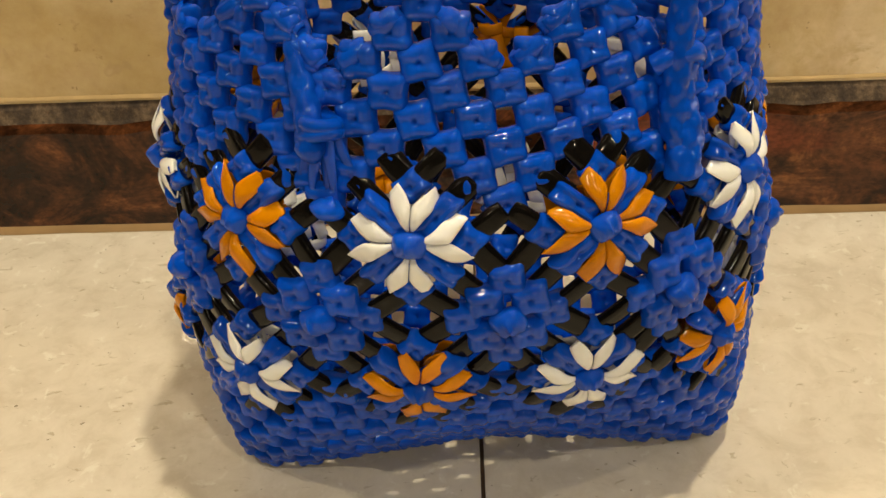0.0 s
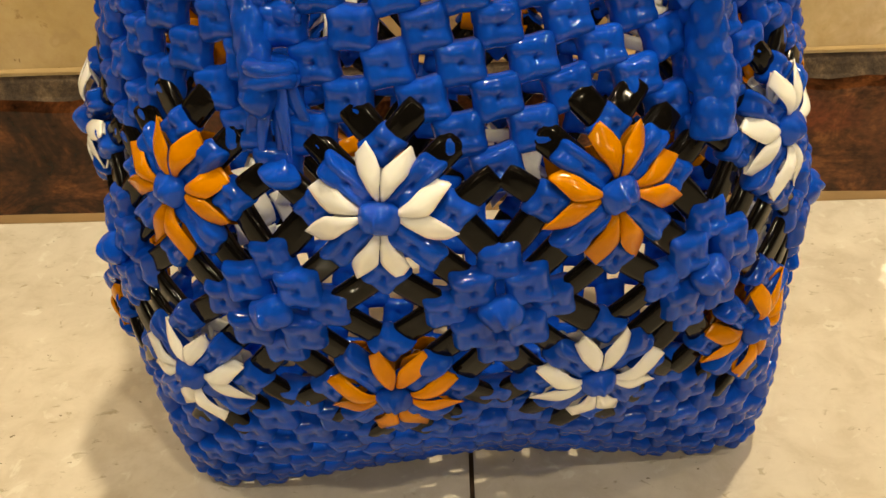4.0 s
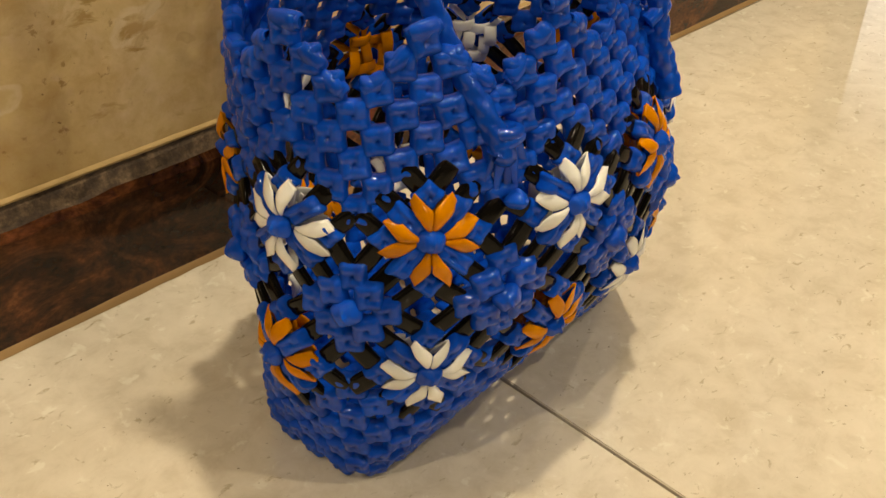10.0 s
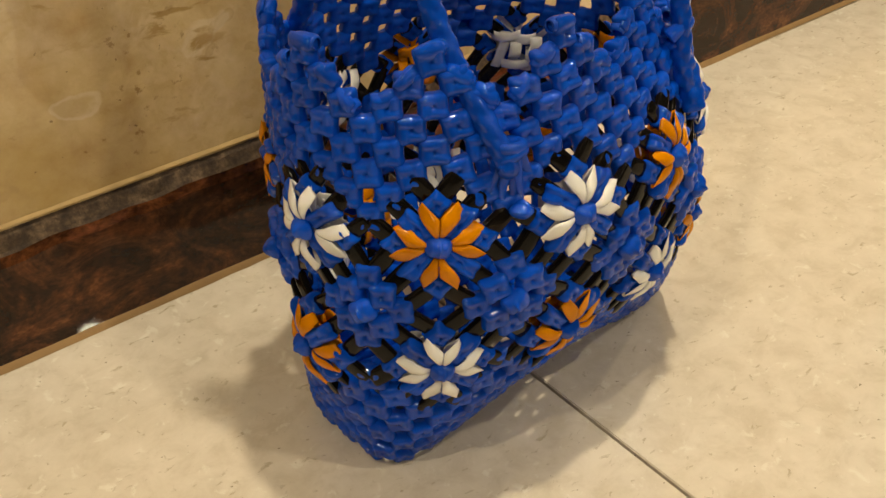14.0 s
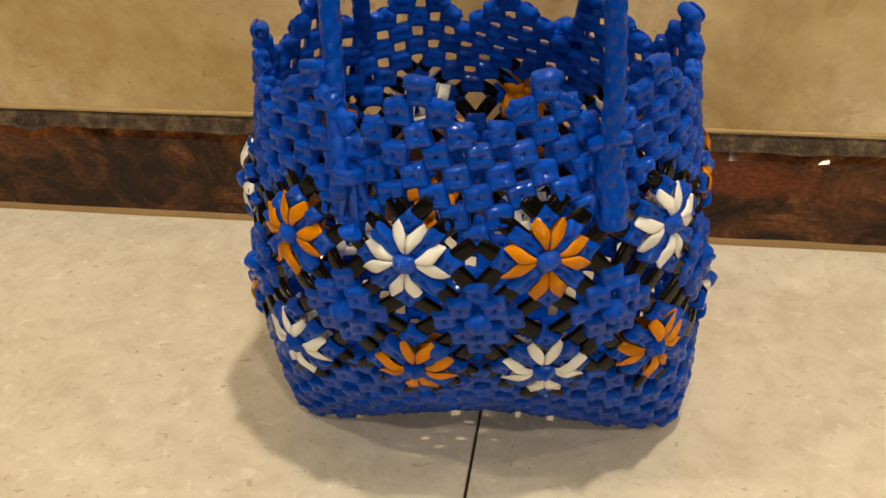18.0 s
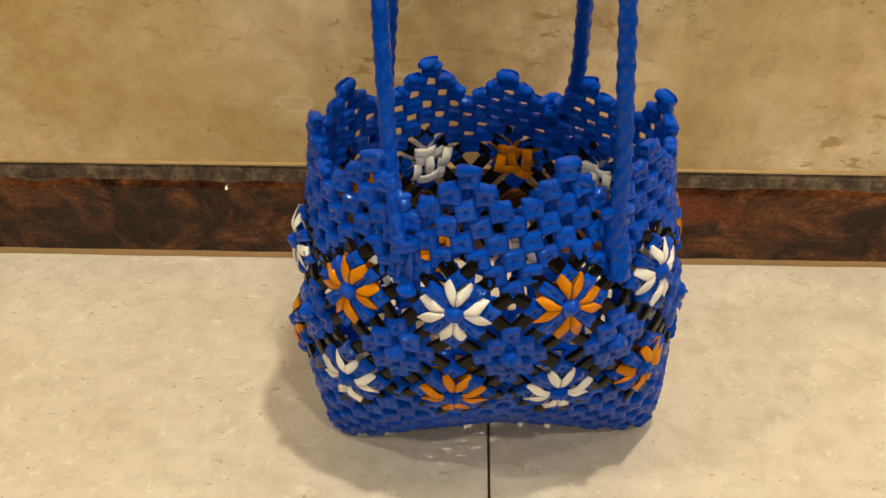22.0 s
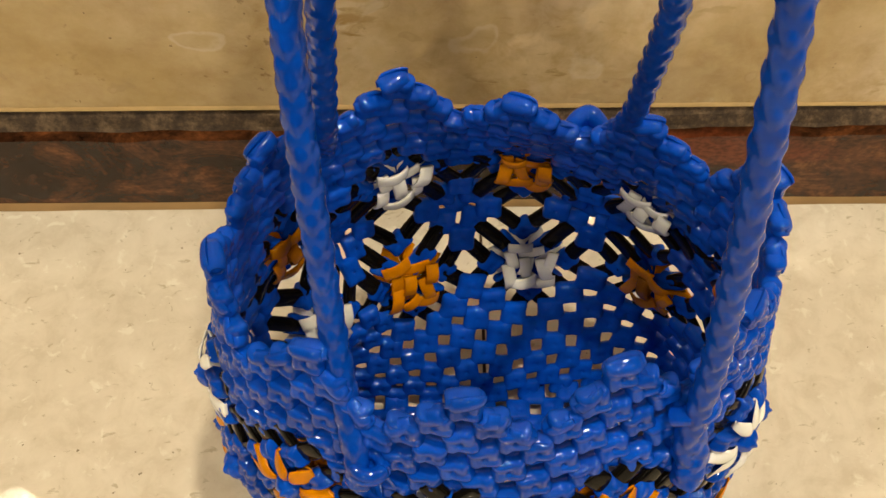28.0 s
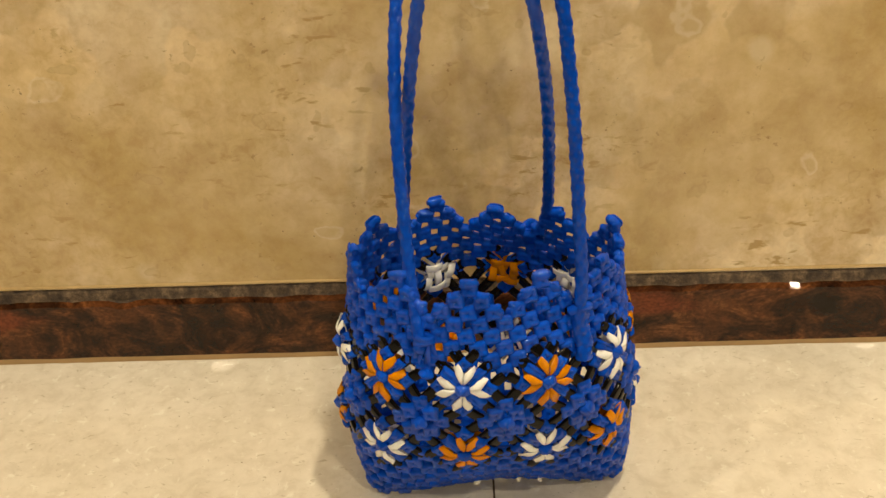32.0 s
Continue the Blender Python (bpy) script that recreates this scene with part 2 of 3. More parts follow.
def dusty_edge():
    m, nt, b = nodes_of("dusty_sawn_stone", 0.8)
    where = places(nt)
    col = ramp(nt, noisy(nt, where, 55, 8, 0.74), (0.36, (0.021, 0.012, 0.007)), (0.50, (0.066, 0.041, 0.024)), (0.65, (0.19, 0.128, 0.076)))
    nt.links.new(col, b.inputs["Base Color"])
    bump(nt, b, noisy(nt, where, 180, 5), 0.7, 0.003)
    return m


def floor_tile():
    m, nt, b = nodes_of("cream_polished_tile", 0.1)
    where = places(nt)
    base = ramp(nt, noisy(nt, where, 6, 7, 0.6), (0.30, (0.63, 0.565, 0.475)), (0.52, (0.675, 0.61, 0.525)), (0.72, (0.72, 0.66, 0.58)))
    dapple = ramp(nt, noisy(nt, where, 42, 7, 0.68, 0.4), (0.36, (0.89, 0.87, 0.835)), (0.50, (0.985, 0.98, 0.97)), (0.63, (1.04, 1.04, 1.04)))
    col = mixed(nt, 1.0, base, dapple, "MULTIPLY")
    pale = ramp(nt, noisy(nt, where, 75, 4, 0.6, 0.6), (0.60, (0, 0, 0)), (0.68, (0.6, 0.6, 0.6)))
    col = mixed(nt, pale, col, (0.78, 0.745, 0.66))
    flake = ramp(nt, noisy(nt, places(nt, (1, 1.7, 1)), 88, 5, 0.6, 0.8), (0.625, (0, 0, 0)), (0.69, (0.7, 0.7, 0.7)))
    col = mixed(nt, flake, col, (0.40, 0.335, 0.235))
    speck = ramp(nt, noisy(nt, where, 210, 2, 0.5), (0.735, (0, 0, 0)), (0.765, (0.8, 0.8, 0.8)))
    col = mixed(nt, speck, col, (0.16, 0.12, 0.07))
    nt.links.new(col, b.inputs["Base Color"])
    gloss = node(nt, "ShaderNodeMapRange", To_Min=0.005, To_Max=0.018)
    nt.links.new(noisy(nt, where, 30, 4), gloss.inputs["Value"])
    nt.links.new(gloss.outputs["Result"], b.inputs["Roughness"])
    b.inputs["IOR"].default_value = 1.58
    bump(nt, b, noisy(nt, where, 9, 2), 0.006, 0.002)
    return m


def plain(name, colour, rough=0.6, scale=20):
    m, nt, b = nodes_of(name, rough)
    t = noisy(nt, places(nt), scale, 5)
    col = ramp(nt, t, (0.3, tuple(c * 0.85 for c in colour)), (0.7, colour))
    nt.links.new(col, b.inputs["Base Color"])
    bump(nt, b, t, 0.08, 0.002)
    return m


def glowing(name, colour, strength):
    m, nt, b = nodes_of(name)
    b.inputs["Base Color"].default_value = (*colour, 1)
    b.inputs["Emission Color"].default_value = (*colour, 1)
    b.inputs["Emission Strength"].default_value = strength
    return m


MARBLE, GRANITE, DUSTY, TILE = wall_marble(), skirting_stone(), dusty_edge(), floor_tile()
GROUT = plain("dark_grout", (0.062, 0.033, 0.016), 0.9, 300)
CAULK = plain("ochre_grout_line", (0.50, 0.34, 0.15), 0.7, 90)
TAN = plain("tan_grout_line", (0.31, 0.185, 0.075), 0.75, 60)
# nearly black, so the unseen room throws little bounce and reflection on the bag
PAINT = plain("dim_room_paint", (0.07, 0.062, 0.052), 0.7, 8)
LAMP_GLOW = glowing("lamp_diffuser", (1.0, 0.80, 0.56), 90.0)
# added glow for the floor glare; its strength fades upward as the glare does
GLARE_PANEL = glowing("glare_panel_glow", (0.95, 0.97, 1.0), 1.0)
dn = GLARE_PANEL.node_tree
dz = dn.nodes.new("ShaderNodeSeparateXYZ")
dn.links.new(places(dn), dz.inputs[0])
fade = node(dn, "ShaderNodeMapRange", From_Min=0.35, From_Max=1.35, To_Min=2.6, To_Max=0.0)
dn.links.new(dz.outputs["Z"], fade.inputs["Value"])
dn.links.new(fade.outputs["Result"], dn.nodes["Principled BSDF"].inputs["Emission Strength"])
TRIM = plain("white_metal", (0.7, 0.68, 0.64), 0.35, 60)

# ---- mesh helpers ----


def mesh_of(name, bm, material, smooth=True):
    me = bpy.data.meshes.new(name)
    bm.normal_update()
    bm.to_mesh(me)
    bm.free()
    me.materials.append(material)
    for p in me.polygons:
        p.use_smooth = smooth
    return me


def box(x0, y0, z0, x1, y1, z1, bevel=0.0, bm=None):
    bm = bm or bmesh.new()
    got = bmesh.ops.create_cube(bm, size=1.0)["verts"]
    bmesh.ops.transform(bm, matrix=Matrix.Translation(((x0 + x1) / 2, (y0 + y1) / 2, (z0 + z1) / 2)) @ Matrix.Diagonal((x1 - x0, y1 - y0, z1 - z0, 1)), verts=got)
    if bevel:
        bmesh.ops.bevel(bm, geom=bm.edges[:], offset=bevel, segments=2, affect="EDGES")
    return bm


def structure(name, bm, material, label, category, smooth=False):
    return tagged(new(name, mesh_of(name, bm, material, smooth)), label, category, kind="structure")


def part(name, bm, material, parent, label=""):
    ob = new(name, bm if isinstance(bm, bpy.types.Mesh) else mesh_of(name, bm, material))
    ob.parent = parent
    if label:
        ob["label"] = label
    return ob


# ---- the setting ----
WEST, EAST, SOUTH, TOP = -3.6, 3.4, -5.2, 2.7
# opening out of view, assumed so that the glowing panel reaches the floor
DOOR0, DOOR1, DOOR_TOP = 1.02, 2.0, 2.1
JOINT = 0.0312
TILE_SIZE = 1.0

structure("floor", box(WEST, SOUTH, -0.06, EAST + 1.2, 2.6, -0.004), GROUT, "dark grout bed under the floor tiles", "floor")
SKH = 0.0985  # height of the skirting


def askew(x):
    """The wall runs slightly askew to the floor joints."""
    return 0.0052 + 0.0102 * x


def leaning(bm):
    """The marble facing leans out of plumb by one degree."""
    for v in bm.verts:
        if v.co.y < 0.01:
            v.co.y -= (v.co.z - 0.1) * math.tan(radians(0.85))
        v.co.y += askew(v.co.x)
    return bm


wall = structure("wall_north", leaning(box(WEST, 0, 0, DOOR0, 0.14, TOP)), MARBLE, "polished beige marble wall with brown pits and pale fossils", "wall")
structure("wall_north_beyond", leaning(box(DOOR1, 0, 0, EAST + 1.2, 0.14, TOP)), MARBLE, "polished beige marble wall beyond the doorway", "wall")
structure("wall_north_lintel", leaning(box(DOOR0, 0, DOOR_TOP, DOOR1, 0.14, TOP)), MARBLE, "marble over the doorway", "wall")
# room shell out of view, kept dark to hold the reflections down
structure("wall_south", box(WEST, SOUTH - 0.14, 0, EAST, SOUTH, TOP), PAINT, "unseen wall, painted near black to cut reflections", "wall")
structure("wall_west", box(WEST - 0.14, SOUTH, 0, WEST, 0.14, TOP), PAINT, "unseen wall, painted near black to cut reflections", "wall")
structure("wall_east", box(EAST, SOUTH, 0, EAST + 0.14, 0, TOP), PAINT, "unseen wall, painted near black to cut reflections", "wall")
structure("ceiling", box(WEST - 0.14, SOUTH - 0.14, TOP, EAST + 1.4, 2.6, TOP + 0.1), PAINT, "unseen ceiling, painted near black to cut reflections", "ceiling")
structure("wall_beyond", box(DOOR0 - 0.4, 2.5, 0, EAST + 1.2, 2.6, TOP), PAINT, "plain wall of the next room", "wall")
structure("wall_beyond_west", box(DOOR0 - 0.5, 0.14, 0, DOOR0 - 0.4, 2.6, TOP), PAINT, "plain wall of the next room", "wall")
# unseen panel, sized and placed to give the floor its glare
structure("backdrop", box(3.0, 0.16, 0.0, 3.05, 0.74, 1.4), GLARE_PANEL, "unseen glowing panel added for the glare on the floor", "backdrop")


def run_along(profile_of, n):
    """A strip along the foot of the wall: the same profile of points at each step, with its own unevenness."""
    bm = bmesh.new()
    rows = []
    for i in range(n + 1):
        x = WEST + (DOOR0 - WEST) * i / n
        rows.append([bm.verts.new((x, y + askew(x), z)) for y, z in profile_of(x)])
    for a, b in zip(rows, rows[1:]):
        for k in range(len(a) - 1):
            bm.faces.new((a[k], b[k], b[k + 1], a[k + 1]))
    return bm


def skirting_profile(x):
    worn = noise.noise((x * 9, 0.3, 0)) * 0.0016 + noise.noise((x * 40, 2.3, 0)) * 0.0009
    chip = max(0, noise.noise((x * 21, 7.1, 1.0)) - 0.05) * 0.012 * (1.0 if x < 0.1 else 0.4)
    front = SKH - 0.0135 + worn - chip
    return ((-0.0117, -0.002), (-0.0110, front - 0.006), (-0.0072 + chip * 0.1, front), (-0.0060 + chip * 0.3, front + 0.0022), (-0.0028 + worn, SKH - 0.0045 + worn), (0.001, SKH + worn * 0.4))


ob = structure("baseboard", run_along(skirting_profile, 420), GRANITE, "dark brown and red granite skirting with a dusty chipped top edge", "skirting")
ob.data.materials.append(DUSTY)
for p in ob.data.polygons:
    p.material_index = 0 if p.index % 5 < 2 else 1


def caulk_profile(x):
    d = 0.0018 + 0.0014 * noise.noise((x * 6, 4.0, 0)) + 0.0006 * noise.noise((x * 60, 1.0, 0))
    return ((-0.0022, SKH + 0.0016), (-0.0020, SKH + 0.0022), (-0.0004, SKH + 0.0022 + d))


def fillet_profile(x):
    d = 0.0030 + 0.0014 * noise.noise((x * 11, 9.0, 0)) + 0.0009 * noise.noise((x * 60, 3.0, 0))
    top = 0.0046 + 0.0012 * noise.noise((x * 17, 5.0, 0))
    return ((-0.0124 - d, 0.0003), (-0.0126 - d * 0.45, top * 0.5), (-0.0121, top), (-0.0112, top + 0.0004))


structure("trim", run_along(caulk_profile, 300), CAULK, "thin ochre grout line over the skirting", "trim", True)
structure("trim_floor", run_along(fillet_profile, 300), TAN, "uneven tan grout line where the skirting meets the floor", "trim", True)


def tile_mesh():
    g = 0.0011
    return mesh_of("floor_tile", box(g, g, -0.0105, TILE_SIZE - g, TILE_SIZE - g, 0.0, 0.0007), TILE, False)


floor = bpy.data.objects["floor"]
tm = tile_mesh()
for i in range(-5, 6):
    for j in range(-6, 4):
        x, y = JOINT + i * TILE_SIZE, -0.003 + j * TILE_SIZE
        if x + TILE_SIZE > WEST and x < EAST + 1.2 and y + TILE_SIZE > SOUTH:
            t = new("floor_tile", tm)
            t.parent = floor
            t.location = (x, y, 0)

# the three added fill lamps get the same rim and diffuser as the rest
for lx, ly, lw, ls in LIGHTS:
    root = tagged(new("downlight_or_fill"), "round recessed ceiling downlight with a white rim, three of the eight added as fill", "light", "ceiling downlights")
    root.location = (lx, ly, TOP)
    bm = bmesh.new()
    prof = ((0.062, -0.001), (0.062, -0.008), (0.075, -0.010), (0.080, -0.006), (0.080, 0.0))
    loops = [[bm.verts.new((r * math.cos(a * math.tau / 32), r * math.sin(a * math.tau / 32), z)) for a in range(32)] for r, z in prof]
    for u, v in zip(loops, loops[1:]):
        for k in range(32):
            bm.faces.new((u[k], u[(k + 1) % 32], v[(k + 1) % 32], v[k]))
    part("rim", bm, TRIM, root)
    bm = bmesh.new()
    bmesh.ops.create_cone(bm, cap_ends=True, segments=32, radius1=0.061, radius2=0.061, depth=0.004)
    bmesh.ops.translate(bm, verts=bm.verts[:], vec=(0, 0, -0.004))
    part("diffuser", bm, LAMP_GLOW, root, "glowing warm white diffuser")
    root.scale = (ls / 0.11, ls / 0.11, 1)

# ---- the woven bag: its skin as a function of column and row ----
COLS = 60
CX, CY, TURN = 0.037, -0.199, radians(4.0)
# row, height, half width, half depth, squareness, shift along the front, shift in depth, shear of the back, slip of the columns
LEVELS = (
    (0.0, 0.2583, 0.1261, 0.0804, 1.96, -0.0079, 0.0037, 0.341, 0.69),
    (3.0, 0.2275, 0.1284, 0.0865, 1.92, -0.0097, -0.0006, 0.226, 0.67),
    (5.5, 0.2014, 0.1315, 0.0924, 1.88, -0.0107, -0.0049, 0.095, 0.62),
    (8.0, 0.1733, 0.1337, 0.0975, 1.83, -0.0114, -0.0087, -0.038, 0.61),
    (11.0, 0.1348, 0.1354, 0.0930, 2.24, -0.0099, -0.0110, -0.059, 0.39),
    (14.0, 0.0958, 0.1389, 0.0805, 2.15, -0.0093, -0.0152, -0.319, 0.18),
    (17.0, 0.0583, 0.1366, 0.0688, 3.05, -0.0072, -0.0108, -0.199, 0.22),
    (19.5, 0.0298, 0.1319, 0.0561, 4.77, -0.0057, -0.0077, -0.115, 0.25),
    (21.5, 0.0100, 0.1290, 0.0479, 6.39, -0.0053, -0.0046, -0.040, 0.28),
    (22.6, 0.0030, 0.1275, 0.0455, 7.00, -0.0050, -0.0030, 0.000, 0.30),
)
# how far the side towards the wall bulges more than the front, by row
BULGE = (0, 5, 8, 11, 14, 17.5, 22.6), (1.0, 1.09, 1.15, 1.19, 1.19, 1.10, 1.0)
# the soft bag is bent out of shape here and there: by row, then by tooth or flower, in millimetres
BENDS = {
    0: {0: (1, -6, 3), 1: (-1, 2, 1), 3: (-2, 6, 3), 4: (-1, 0, -2), 5: (1, -6, -5), 6: (6, 3, -1), 7: (-2, -5, -2), 8: (-1, -4, 4)},
    8: {0: (0, 2, 0), 1: (0, 0, 2), 2: (1, -3, 4), 8: (1, -5, -1), 9: (-1, 3, -4)},
    14: {0: (3, 1, 0), 1: (3, 1, 1), 2: (-4, -3, 2), 8: (-2, 1, -2), 9: (0, -1, -1), 4: (-5, 0, 0), 5: (-12, 0, -8), 6: (-15, 0, -2)},
}


def smooth(t):
    t = min(max(t, 0.0), 1.0)
    return t * t * (3 - 2 * t)


def bend(c, r):
    out = Vector((0, 0, 0))
    for row, some in BENDS.items():
        w = smooth(1 - abs(r - row) / 6)
        if w > 0:
            k, t = math.floor(c / 6), smooth(c / 6 - math.floor(c / 6))
            out += (Vector(some.get(k % 10, (0, 0, 0))) * (1 - t) + Vector(some.get((k + 1) % 10, (0, 0, 0))) * t) * w * 0.001
    return out


def level(r):
    r = min(max(r, 0.0), 22.6)
    i = max(k for k in range(len(LEVELS) - 1) if LEVELS[k][0] <= r)
    get = lambda k: LEVELS[min(max(k, 0), len(LEVELS) - 1)]
    p0, p1, p2, p3 = get(i - 1), get(i), get(i + 1), get(i + 2)
    t = (r - p1[0]) / (p2[0] - p1[0])
    out = []
    for k in range(1, 9):
        d = p2[0] - p1[0]
        m1 = (p2[k] - p0[k]) / max(p2[0] - p0[0], 1e-6) * d
        m2 = (p3[k] - p1[k]) / max(p3[0] - p1[0], 1e-6) * d
        out.append((2 * t**3 - 3 * t**2 + 1) * p1[k] + (t**3 - 2 * t**2 + t) * m1 + (-2 * t**3 + 3 * t**2) * p2[k] + (t**3 - t**2) * m2)
    return out


ring_cache = {}


def ring(r):
    """The closed outline of the skin at a row: 60 even steps from the middle of the front (column 3), towards the right."""
    key = round(r, 2)
    if key in ring_cache:
        return ring_cache[key]
    z, a, b, n, su, sv, sh, slip = level(key)
    ph = np.linspace(-np.pi / 2, 1.5 * np.pi, 1441)
    c, s = np.cos(ph), np.sin(ph)
    u = a * np.sign(c) * np.abs(c) ** (2 / n)
    v = b * np.sign(s) * np.abs(s) ** (2 / n)
    v = np.where(v > 0, v * (1 - sh * u / a) * np.interp(key, BULGE[0], BULGE[1]), v)
    arc = np.r_[0, np.cumsum(np.hypot(np.diff(u), np.diff(v)))]
    at = np.linspace(0, arc[-1], COLS * 8 + 1)
    u, v = np.interp(at, arc, u) + su, np.interp(at, arc, v) + sv
    # the front and the back of the base draw in a little
    low = max(0.0, (key - 16.5) / 6.1) ** 1.5
    v = v + low * 0.012 * np.exp(-(((u - su) / 0.07) ** 2)) * np.where(v < 0, 1, -1)
    zz = z + low * 0.005 * np.exp(-(((u - su) / 0.08) ** 2))
    ct, st = math.cos(TURN), math.sin(TURN)
    ring_cache[key] = np.stack([CX + u * ct - v * st, CY + u * st + v * ct, zz], 1)
    return ring_cache[key]


def skin(c, r):
    p = ring(r)
    k = ((c - 3.0 + level(round(r, 2))[7]) % COLS) * 8
    i = min(int(k), COLS * 8 - 1)
    t = k - i
    return Vector(p[i] * (1 - t) + p[min(i + 1, COLS * 8)] * t) + bend(c, r)


def frame_at(c, r):
    """Place, way to the right, way up and outward normal of the skin, and the length of a column's and a row's step."""
    e1, e2 = skin(c + 0.5, r) - skin(c - 0.5, r), skin(c, r - 0.5) - skin(c, r + 0.5)
    if r < 0.5:
        e2 = skin(c, 0.0) - skin(c, 1.0)
    if r > 22.1:
        e2 = skin(c, 21.6) - skin(c, 22.6)
    n = e1.cross(e2).normalized()
    return skin(c, r), e1.normalized(), n.cross(e1).normalized(), n, e1.length, e2.length


def basis(p, x, y, n, sx, sy, sz):
    return Matrix(((x[0] * sx, y[0] * sy, n[0] * sz, p[0]), (x[1] * sx, y[1] * sy, n[1] * sz, p[1]), (x[2] * sx, y[2] * sy, n[2] * sz, p[2]), (0, 0, 0, 1)))


def loft(bm, rings, caps=True):
    made = [[bm.verts.new(p) for p in row] for row in rings]
    m = len(made[0])
    for u, v in zip(made, made[1:]):
        for k in range(m):
            bm.faces.new((u[k], v[k], v[(k + 1) % m], u[(k + 1) % m]))
    if caps:
        bm.faces.new(made[0])
        bm.faces.new(made[-1][::-1])


def fold_height(u, v, high):
    """Four padded folds of cane lapped like a pinwheel round a pin-hole, over the square from -1 to 1."""
    best = 0.0
    for k in range(4):
        # the upper fold first: it lies over the left one and dives under the right one
        a, b = ((u, v), (-v, u), (-u, -v), (v, -u))[k]
        across = (b - 0.49) / 0.53
        along_it = (a + 0.32) / 0.78
        dome = max(0.0, 1 - abs(across) ** 2.3) ** 0.5
        end = max(0.0, 1 - abs(along_it) ** 3.4) ** 0.55
        best = max(best, dome * end * high[k] * (1 - 0.24 * a))
    return best - 0.8 * math.exp(-((u * u + v * v) / 0.009))


def knot_bm(seed):
    """A cane knot in a unit square: the pinwheel of folds in front, a flatter one behind. Its four folds run out past the corners
    towards the next knots."""
    rnd = random.Random(seed)
    high = [rnd.uniform(0.90, 1.10) for _ in range(4)]
    skew = [rnd.uniform(-0.05, 0.05) for _ in range(4)]
    bm = bmesh.new()
    n = 18
    line = [math.copysign(abs(2 * i / n - 1) ** 0.88, 2 * i / n - 1) for i in range(n + 1)]
    front, rear = [], []
    for u in line:
        for v in line:
            e = max(abs(u), abs(v))
            q = (abs(u) ** 8 + abs(v) ** 8) ** (1 / 8)
            f = 0.5 * e / q if q > 0 else 0.5
            x, y = u * f * (1 + skew[0] * v + skew[1] * u * v), v * f * (1 + skew[2] * u + skew[3] * u * v)
            reach = 0.045
            x += reach * (-smooth(-u * 1.4 - 0.2) * smooth(v * 1.6) + smooth(u * 1.4 - 0.2) * smooth(-v * 1.6))
            y += reach * (smooth(u * 1.6) * smooth(v * 1.4 - 0.2) - smooth(-u * 1.6) * smooth(-v * 1.4 - 0.2))
            edge = max(0.0, 1 - e ** 5) ** 0.5
            front.append(bm.verts.new((x, y, 0.25 * edge * (0.14 + 0.86 * fold_height(u, v, high)))))
            rear.append(bm.verts.new((x, y, -0.11 - 0.19 * edge * (0.25 + 0.75 * fold_height(-u, v, high)))))
    at = lambda g, i, j: g[i * (n + 1) + j]
    for i in range(n):
        for j in range(n):
            bm.faces.new((at(front, i, j), at(front, i + 1, j), at(front, i + 1, j + 1), at(front, i, j + 1)))
            bm.faces.new((at(rear, i, j), at(rear, i, j + 1), at(rear, i + 1, j + 1), at(rear, i + 1, j)))
        for p, q in (((i, 0), (i + 1, 0)), ((i + 1, n), (i, n)), ((0, i + 1), (0, i)), ((n, i), (n, i + 1))):
            bm.faces.new((at(front, *q), at(front, *p), at(rear, *p), at(rear, *q)))
    return bm


KNOTS = [mesh_of("knot", knot_bm(s), BLUE) for s in range(6)]


def put_knot(c, r, parent, name="knot", size=1.0, lift=0.0, spin=0.0, wide=1.0, tall=1.0, rnd=random.Random(11)):
    p, x, y, n, sx, sy = frame_at(c, r)
    s = spin + rnd.uniform(-6, 6)
    x2, y2 = x * math.cos(radians(s)) + y * math.sin(radians(s)), y * math.cos(radians(s)) - x * math.sin(radians(s))
    tilt = rnd.uniform(-0.09, 0.09), rnd.uniform(-0.09, 0.09)
    n2 = (n + x * tilt[0] + y * tilt[1]).normalized()
    ob = new(name, rnd.choice(KNOTS))
    ob.parent = parent
    ob.matrix_world = basis(p + n * (lift + rnd.uniform(-0.0005, 0.0005)), x2, y2, n2, sx * 1.35 * size * wide, min(max(sy, 0.0100), 0.0150) * 1.30 * size * tall, 0.0164)
    return ob


bag = tagged(new("woven_bag"), "blue woven plastic cane bag with white and orange flowers, on floor", "bag")
bag.location = (0, 0, 0)


def ring_of_knots(c0, r0, parent, squeeze, size, flower=False):
    made = []
    for dc, dr in ((1, 1), (1, -1), (-1, 1), (-1, -1), (2, 0), (-2, 0), (0, 2), (0, -2)):
        side = abs(dc) == 1
        if flower and side:
            # a strap between two pairs of petals
            ob = put_knot(c0 + dc * 0.82, r0 + dr * 0.80, parent, "knot", 1.0, 0.0050, -45 * dc * dr, 1.30, 0.60)
        elif flower:
            ob = put_knot(c0 + dc * squeeze, r0 + dr * squeeze, parent, "knot", 0.74, 0.0034, 45)
        else:
            ob = put_knot(c0 + dc * squeeze, r0 + dr * squeeze, parent, "knot", size, 0.0042 if side else 0.0022)
        made.append(ob)
    return made


def along(points, f):
    k = min(int(f * (len(points) - 1)), len(points) - 2)
    w = f * (len(points) - 1) - k
    return points[k][0] * (1 - w) + points[k + 1][0] * w, points[k][1] * (1 - w) + points[k + 1][1] * w


